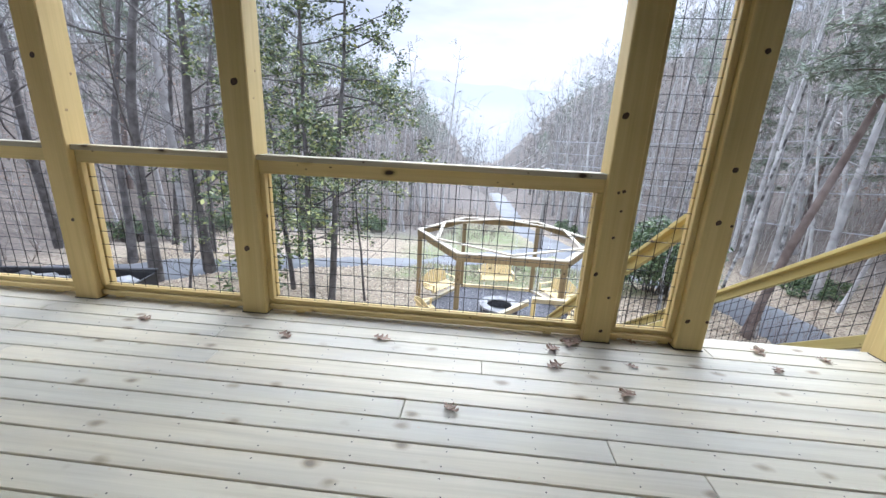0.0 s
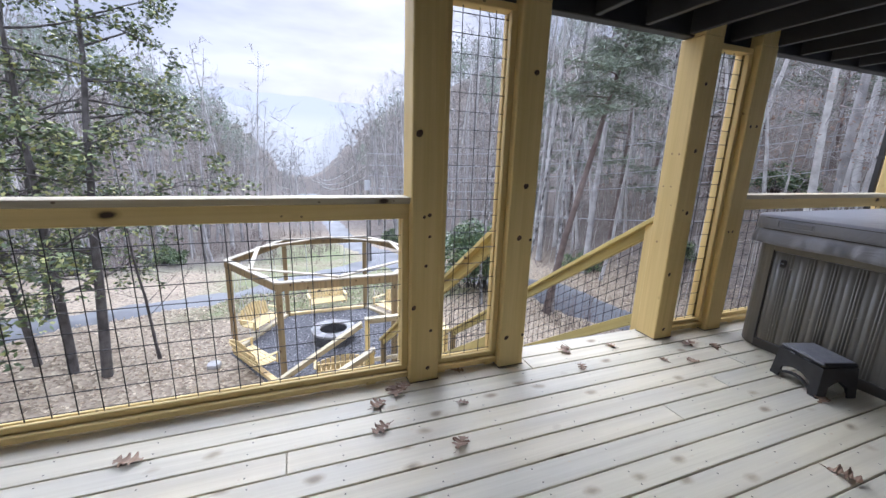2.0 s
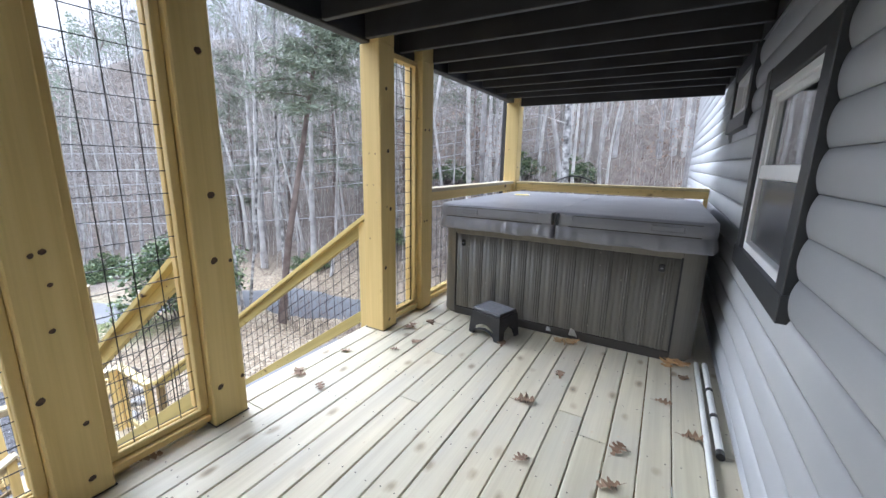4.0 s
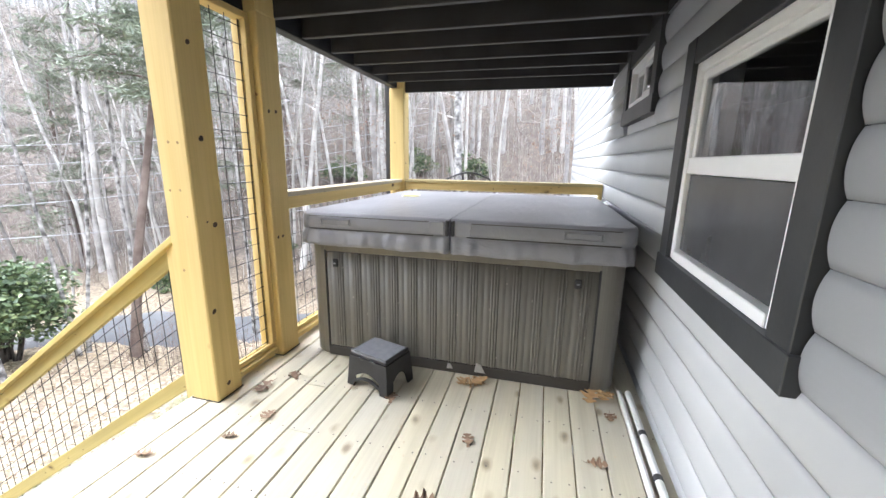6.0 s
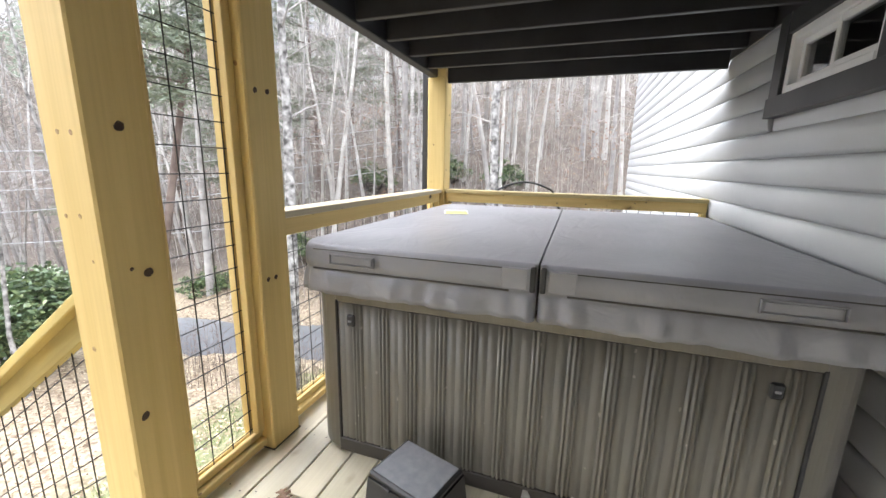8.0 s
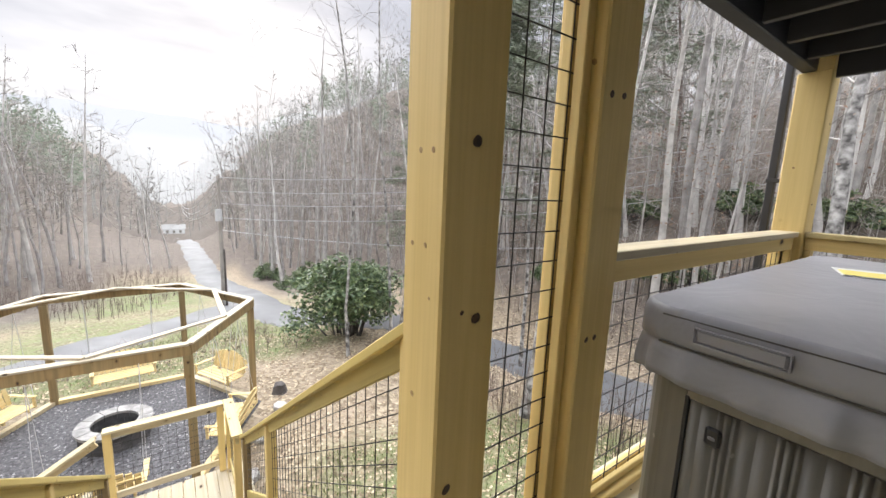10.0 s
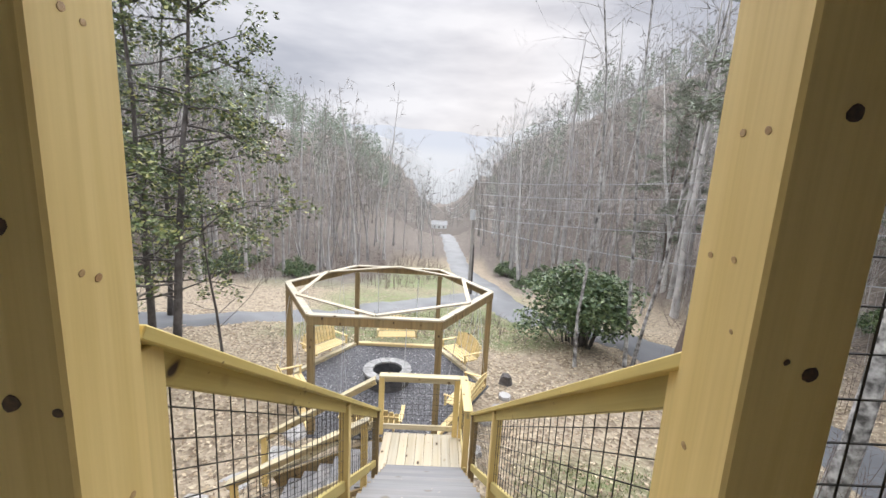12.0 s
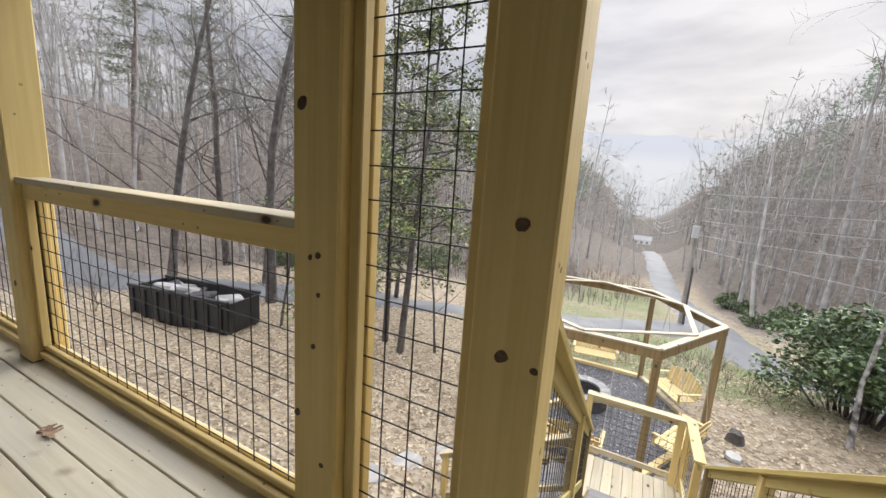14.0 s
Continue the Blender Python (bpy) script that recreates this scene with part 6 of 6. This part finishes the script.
def hill_shell(name, d0, d1, mat, lift, label):
    """The far ground as a skin over the land, its mist painted into the material."""
    rr = np.geomspace(d0, d1, 40)
    aa = np.radians(np.linspace(-25, 205, 140))
    R, A = np.meshgrid(rr, aa, indexing="ij")
    X, Y = R * np.cos(A), 2 + R * np.sin(A)
    Z = height(X, Y) - 0.5 + (lift + 0.5) * smooth(d0, d0 * 1.35, R + 3.0 * np.sin(A * 31) * np.sin(A * 13))
    i = np.arange(R.size).reshape(R.shape)
    f = np.stack([i[:-1, :-1], i[:-1, 1:], i[1:, 1:], i[1:, :-1]], -1).reshape(-1, 4)
    me = fast_mesh(name, np.stack([X, Y, Z], -1).reshape(-1, 3), f, [mat])
    return tagged(new(name, me), label, "hills", kind="structure")


# evergreen crowns among the far woods, haze painted in as a faint glow
for seed, count, x0, x1, y0, y1, mat, label in ((61, 150, -75, -9, 56, 125, mist_green, "evergreen crowns on the hillside with haze painted in"), (62, 40, 14, 70, 58, 120, mist_green, "evergreen crowns on the far bank with haze painted in")):
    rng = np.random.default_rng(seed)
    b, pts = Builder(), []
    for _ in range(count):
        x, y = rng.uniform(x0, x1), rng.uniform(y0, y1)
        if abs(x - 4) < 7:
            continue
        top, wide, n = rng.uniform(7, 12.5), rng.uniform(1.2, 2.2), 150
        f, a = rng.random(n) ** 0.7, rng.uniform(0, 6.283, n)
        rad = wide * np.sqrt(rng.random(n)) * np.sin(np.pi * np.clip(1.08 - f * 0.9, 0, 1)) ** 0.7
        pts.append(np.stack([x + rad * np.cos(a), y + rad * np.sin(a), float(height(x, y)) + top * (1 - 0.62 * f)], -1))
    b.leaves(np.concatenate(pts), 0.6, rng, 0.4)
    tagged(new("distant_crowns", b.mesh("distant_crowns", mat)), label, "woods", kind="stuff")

hill_shell("backdrop", 64, 150, mist_hill, 0.25, "leaf-covered hillsides beyond the valley, mist painted in")
hill_shell("backdrop", 140, 1150, mist_slope, 0.6, "pale hillsides closing the valley, mist painted in")


def far_ridge(name, dist, base, crest, rough_, mat, label):
    """A long mountain ridge standing far off, its cloud left to the material."""
    aa = np.radians(np.linspace(35, 150, 160))
    top = base + crest * (0.93 + 0.07 * np.sin(aa * 4.1 + 0.6)) + rough_ * (np.sin(aa * 23) * np.sin(aa * 11 + 1) + 0.4 * np.sin(aa * 71))
    rows = [np.stack([dist * g * np.cos(aa), dist * g * np.sin(aa), base + (top - base) * f], -1) for g, f in ((0.94, 0.0), (0.96, 0.4), (0.98, 0.75), (1.0, 1.0))]
    i = np.arange(159)
    q = np.concatenate([np.stack([i, i + 1, i + 161, i + 160], -1) + 160 * k for k in range(3)])
    return tagged(new(name, fast_mesh(name, np.concatenate(rows), q, [mat])), label, "hills", kind="structure")


def painted_ridge_mist(name, low, high, z0, z1, glow):
    """A mountainside with haze painted as emission, whiter towards the valley to stand for fog."""
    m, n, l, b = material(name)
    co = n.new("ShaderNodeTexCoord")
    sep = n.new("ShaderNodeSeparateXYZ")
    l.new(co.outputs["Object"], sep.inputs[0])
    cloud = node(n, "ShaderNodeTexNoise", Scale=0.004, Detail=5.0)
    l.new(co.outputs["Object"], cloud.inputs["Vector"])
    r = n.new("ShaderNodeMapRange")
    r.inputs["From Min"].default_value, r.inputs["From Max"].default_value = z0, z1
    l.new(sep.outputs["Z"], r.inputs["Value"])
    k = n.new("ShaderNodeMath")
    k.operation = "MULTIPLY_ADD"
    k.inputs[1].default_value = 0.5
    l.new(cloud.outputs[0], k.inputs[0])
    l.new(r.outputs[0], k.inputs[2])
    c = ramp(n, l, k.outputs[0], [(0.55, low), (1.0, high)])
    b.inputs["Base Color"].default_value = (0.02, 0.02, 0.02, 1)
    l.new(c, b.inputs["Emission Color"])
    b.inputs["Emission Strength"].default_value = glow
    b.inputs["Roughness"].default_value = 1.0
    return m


# the ridge glows pale blue in place of distance haze
far_ridge("backdrop", 900, -20, 136, 3, painted_ridge_mist("mist_glow_ridge", (0.208, 0.212, 0.222), (0.182, 0.191, 0.212), 40, 95, 1.0), "faint blue mountain ridge with mist painted in, under the cloud")
# house in the glowing mist colours, so it fades like the slopes behind
hs = thing("far_house", (2.6, 96, float(height(2.6, 96))), "small house far down the valley, paled by painted mist", "house")
hs.scale = (0.6, 0.6, 0.6)
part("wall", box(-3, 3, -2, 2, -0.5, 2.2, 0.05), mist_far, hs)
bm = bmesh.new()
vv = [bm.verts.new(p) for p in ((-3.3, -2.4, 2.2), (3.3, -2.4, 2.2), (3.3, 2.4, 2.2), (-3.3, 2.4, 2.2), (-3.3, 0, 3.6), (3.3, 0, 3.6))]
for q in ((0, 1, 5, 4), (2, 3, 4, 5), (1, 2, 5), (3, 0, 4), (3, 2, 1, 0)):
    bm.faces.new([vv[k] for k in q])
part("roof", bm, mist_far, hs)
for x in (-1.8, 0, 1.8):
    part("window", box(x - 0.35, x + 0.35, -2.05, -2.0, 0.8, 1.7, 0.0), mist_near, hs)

# ---- leaf litter on the near slope ----
rng = np.random.default_rng(91)
b = Builder()
x, y = rng.uniform(-14, 17, 42000), 3.0 + 15 * rng.random(42000)
ok = (np.hypot(x - PIT[0], y - PIT[1]) > 3.0)
x, y = x[ok], y[ok]
z = height(x, y) + 0.012 + 0.02 * rng.random(len(x))
at = np.stack([x, y, z], -1)
d = rng.normal(size=(len(x), 3)) * np.array([1, 1, 0.18])
d /= np.linalg.norm(d, axis=1)[:, None]
s = np.cross(d, (0, 0, 1))
L = 0.09 * rng.uniform(0.4, 1.3, len(x))[:, None]
lift = np.array([0, 0, 0.018])
v = np.stack([at - d * L * 0.5, at + s * L * 0.3 + lift, at + d * L * 0.5, at - s * L * 0.3 + lift * 0.4], 1).reshape(-1, 3)
b.add(v, np.arange(len(v)).reshape(-1, 4))
tagged(new("leaf_litter", b.mesh("leaf_litter", dead_leaf)), "dry fallen leaves strewn over the slope", "leaves", kind="stuff")
rng = np.random.default_rng(92)
b = Builder()
x = np.concatenate([rng.uniform(4.0, 12, 15000), rng.uniform(-3, 7, 7000)])
y = np.concatenate([rng.uniform(2.8, 9, 15000), rng.uniform(14.6, 21, 7000)])
z = height(x, y)
at = np.stack([x, y, z - 0.01], -1)
up = np.stack([rng.normal(size=len(x)) * 0.35, rng.normal(size=len(x)) * 0.35, np.ones(len(x))], -1) * rng.uniform(0.05, 0.13, (len(x), 1))
s = np.stack([np.cos(x * 40), np.sin(x * 40), 0 * x], -1) * 0.007
v = np.stack([at - s, at + s, at + up * 0.7 + s * 0.7, at + up], 1).reshape(-1, 3)
b.add(v, np.arange(len(v)).reshape(-1, 4))
tagged(new("grass", b.mesh("grass", leafy("grass_blade", [(0.0, (0.075, 0.115, 0.03)), (0.7, (0.16, 0.21, 0.065)), (1.0, (0.30, 0.28, 0.13))], 0.7))), "short winter grass in patches", "grass", kind="stuff")


# ---- fallen leaves on the deck ----
def oak_leaf(seed, size):
    """A curled lobed leaf with a stalk."""
    r = random.Random(seed)
    bm = bmesh.new()
    n = 30
    mid, edge = [], [[], []]
    for k in range(n + 1):
        t = k / n
        x = (t - 0.5) * size
        bend = size * (0.20 * math.sin(t * 3.0 + seed) + 0.10 * math.sin(t * 7 + seed))
        lobe = 0.5 + 0.5 * math.cos(t * 6.283 * 3.5)
        w = size * (0.10 + 0.30 * lobe) * math.sin(math.pi * min(1, t * 0.94 + 0.03)) ** 0.7
        mid.append(bm.verts.new((x, 0, 0.010 + abs(bend) * 0.35)))
        for s in (0, 1):
            sg = 1 if s else -1
            edge[s].append(bm.verts.new((x + 0.12 * w, sg * w * r.uniform(0.85, 1.1), 0.006 + abs(bend) * 0.35 + w * r.uniform(0.0, 0.55))))
    for k in range(n):
        for s in (0, 1):
            q = [mid[k], mid[k + 1], edge[s][k + 1], edge[s][k]]
            bm.faces.new(q if s else q[::-1])
    tube((-0.5 * size, 0, 0.010), (-0.78 * size, 0.05 * size, 0.02), 0.0016, 0.001, 4, bm)
    for f in bm.faces:
        f.smooth = True
    me = mesh_of("blade", bm)
    return me


leaf_meshes = []
for k in range(4):
    me = oak_leaf(k, 0.12 + 0.02 * (k % 2))
    me.materials.append(deck_leaf)
    leaf_meshes.append(me)
me = oak_leaf(9, 0.17)
me.materials.append(tan_leaf)
leaf_meshes.append(me)
SPOTS = [(-1.16, 2.25), (-0.52, 2.32), (0.62, 2.38), (0.6, 2.18), (1.09, 2.25), (0.95, 1.95), (-0.01, 1.69), (2.05, 2.58), (2.03, 2.36), (1.19, 2.58), (0.80, 2.50),
         (2.08, 2.62), (2.67, 2.26), (3.09, 2.39), (2.86, 2.18), (2.56, 1.2), (2.97, 1.09), (2.98, 0.47), (2.13, 0.68), (2.7, 0.33), (2.4, 0.67), (2.09, 1.07), (2.46, 2.55), (3.25, 2.29), (3.2, 1.60), (0.74, 2.47), (-2.2, 2.3), (3.36, 0.36)]
TAN = [(3.51, 1.12), (3.56, 0.36), (3.49, 1.22), (3.55, 0.44), (3.47, 1.16)]
rnd = random.Random(5)
for k, (x, y) in enumerate(SPOTS + TAN):
    tan = k >= len(SPOTS)
    ob = new("fallen_leaf", leaf_meshes[4] if tan else leaf_meshes[k % 4])
    s = rnd.uniform(0.6, 0.95)
    ob.matrix_world = pose(x, y, 0.0, rnd.uniform(-8, 8), rnd.uniform(-8, 8), rnd.uniform(0, 360)) @ Matrix.Scale(s, 4)
    tagged(ob, "large tan curled dry leaf by the hot tub" if tan else "brown curled oak leaf lying on the deck boards", "leaf", "fallen leaves")

# ---- deck boards, one by one ----
deck = thing("deck_floor", (0, 0, -0.036), "pale weathered pine deck boards with knots and gaps", "deck", kind="structure")
rnd = random.Random(21)
PITCH, ROW0 = 0.1448, 0.430
board_meshes = {}
for k in range(-2, 16):
    y = ROW0 + k * PITCH
    x = -6.0 - rnd.uniform(0, 3.2)
    while x < 6.19:
        ln = rnd.choice((3.66, 4.27, 4.88, 3.05))
        x2 = min(x + ln, 6.23)
        if x2 > -6 and x2 - x > 0.3:
            key = (round(x2 - x, 2), k % 3)
            if key not in board_meshes:
                bm = box(0, x2 - x - 0.003, 0.0035, PITCH - 0.0035, 0.0, 0.036, 0.0035)
                board_meshes[key] = mesh_of("deck_board", bm)
                board_meshes[key].materials.append(deck_wood)
            ob = new("deck_board", board_meshes[key])
            ob.parent, ob.location = deck, (x, y, rnd.uniform(-0.0012, 0.0008))
        x = x2
bm = bmesh.new()
x = -5.7
while x < 6.0:
    for k in range(-2, 16):
        for dy in (0.035, PITCH - 0.035):
            px, py = x + rnd.uniform(-0.012, 0.012), ROW0 + k * PITCH + dy + rnd.uniform(-0.006, 0.006)
            vs = [bm.verts.new((px + 0.0042 * math.cos(a * 1.047), py + 0.0042 * math.sin(a * 1.047), 0.0016)) for a in range(6)]
            bm.faces.new(vs)
    x += 0.406
tagged(part("deck_screws", bm, bark_dark), "dark screw heads along the deck joists", "screws", kind="stuff")
bm = bmesh.new()
x = -5.9
while x < 6.1:
    box(x, x + 0.04, 0.11, 2.70, -0.27, -0.0365, 0, bm)
    x += 0.406
box(-6.0, 6.23, 2.705, 2.745, -0.28, -0.037, 0.004, bm)
box(6.19, 6.23, 0.11, 2.704, -0.28, -0.037, 0.004, bm)
for x in (-5.2, -2.9, -1.5, 0.95, 1.57, 2.99, 3.57, 6.07):
    box(x - 0.07, x + 0.07, 2.56, 2.70, float(height(x, 2.6)) - 0.3, -0.281, 0.006, bm)
tagged(part("deck_frame", bm, old_post), "timber joists and legs under the deck", "deck frame", kind="structure")
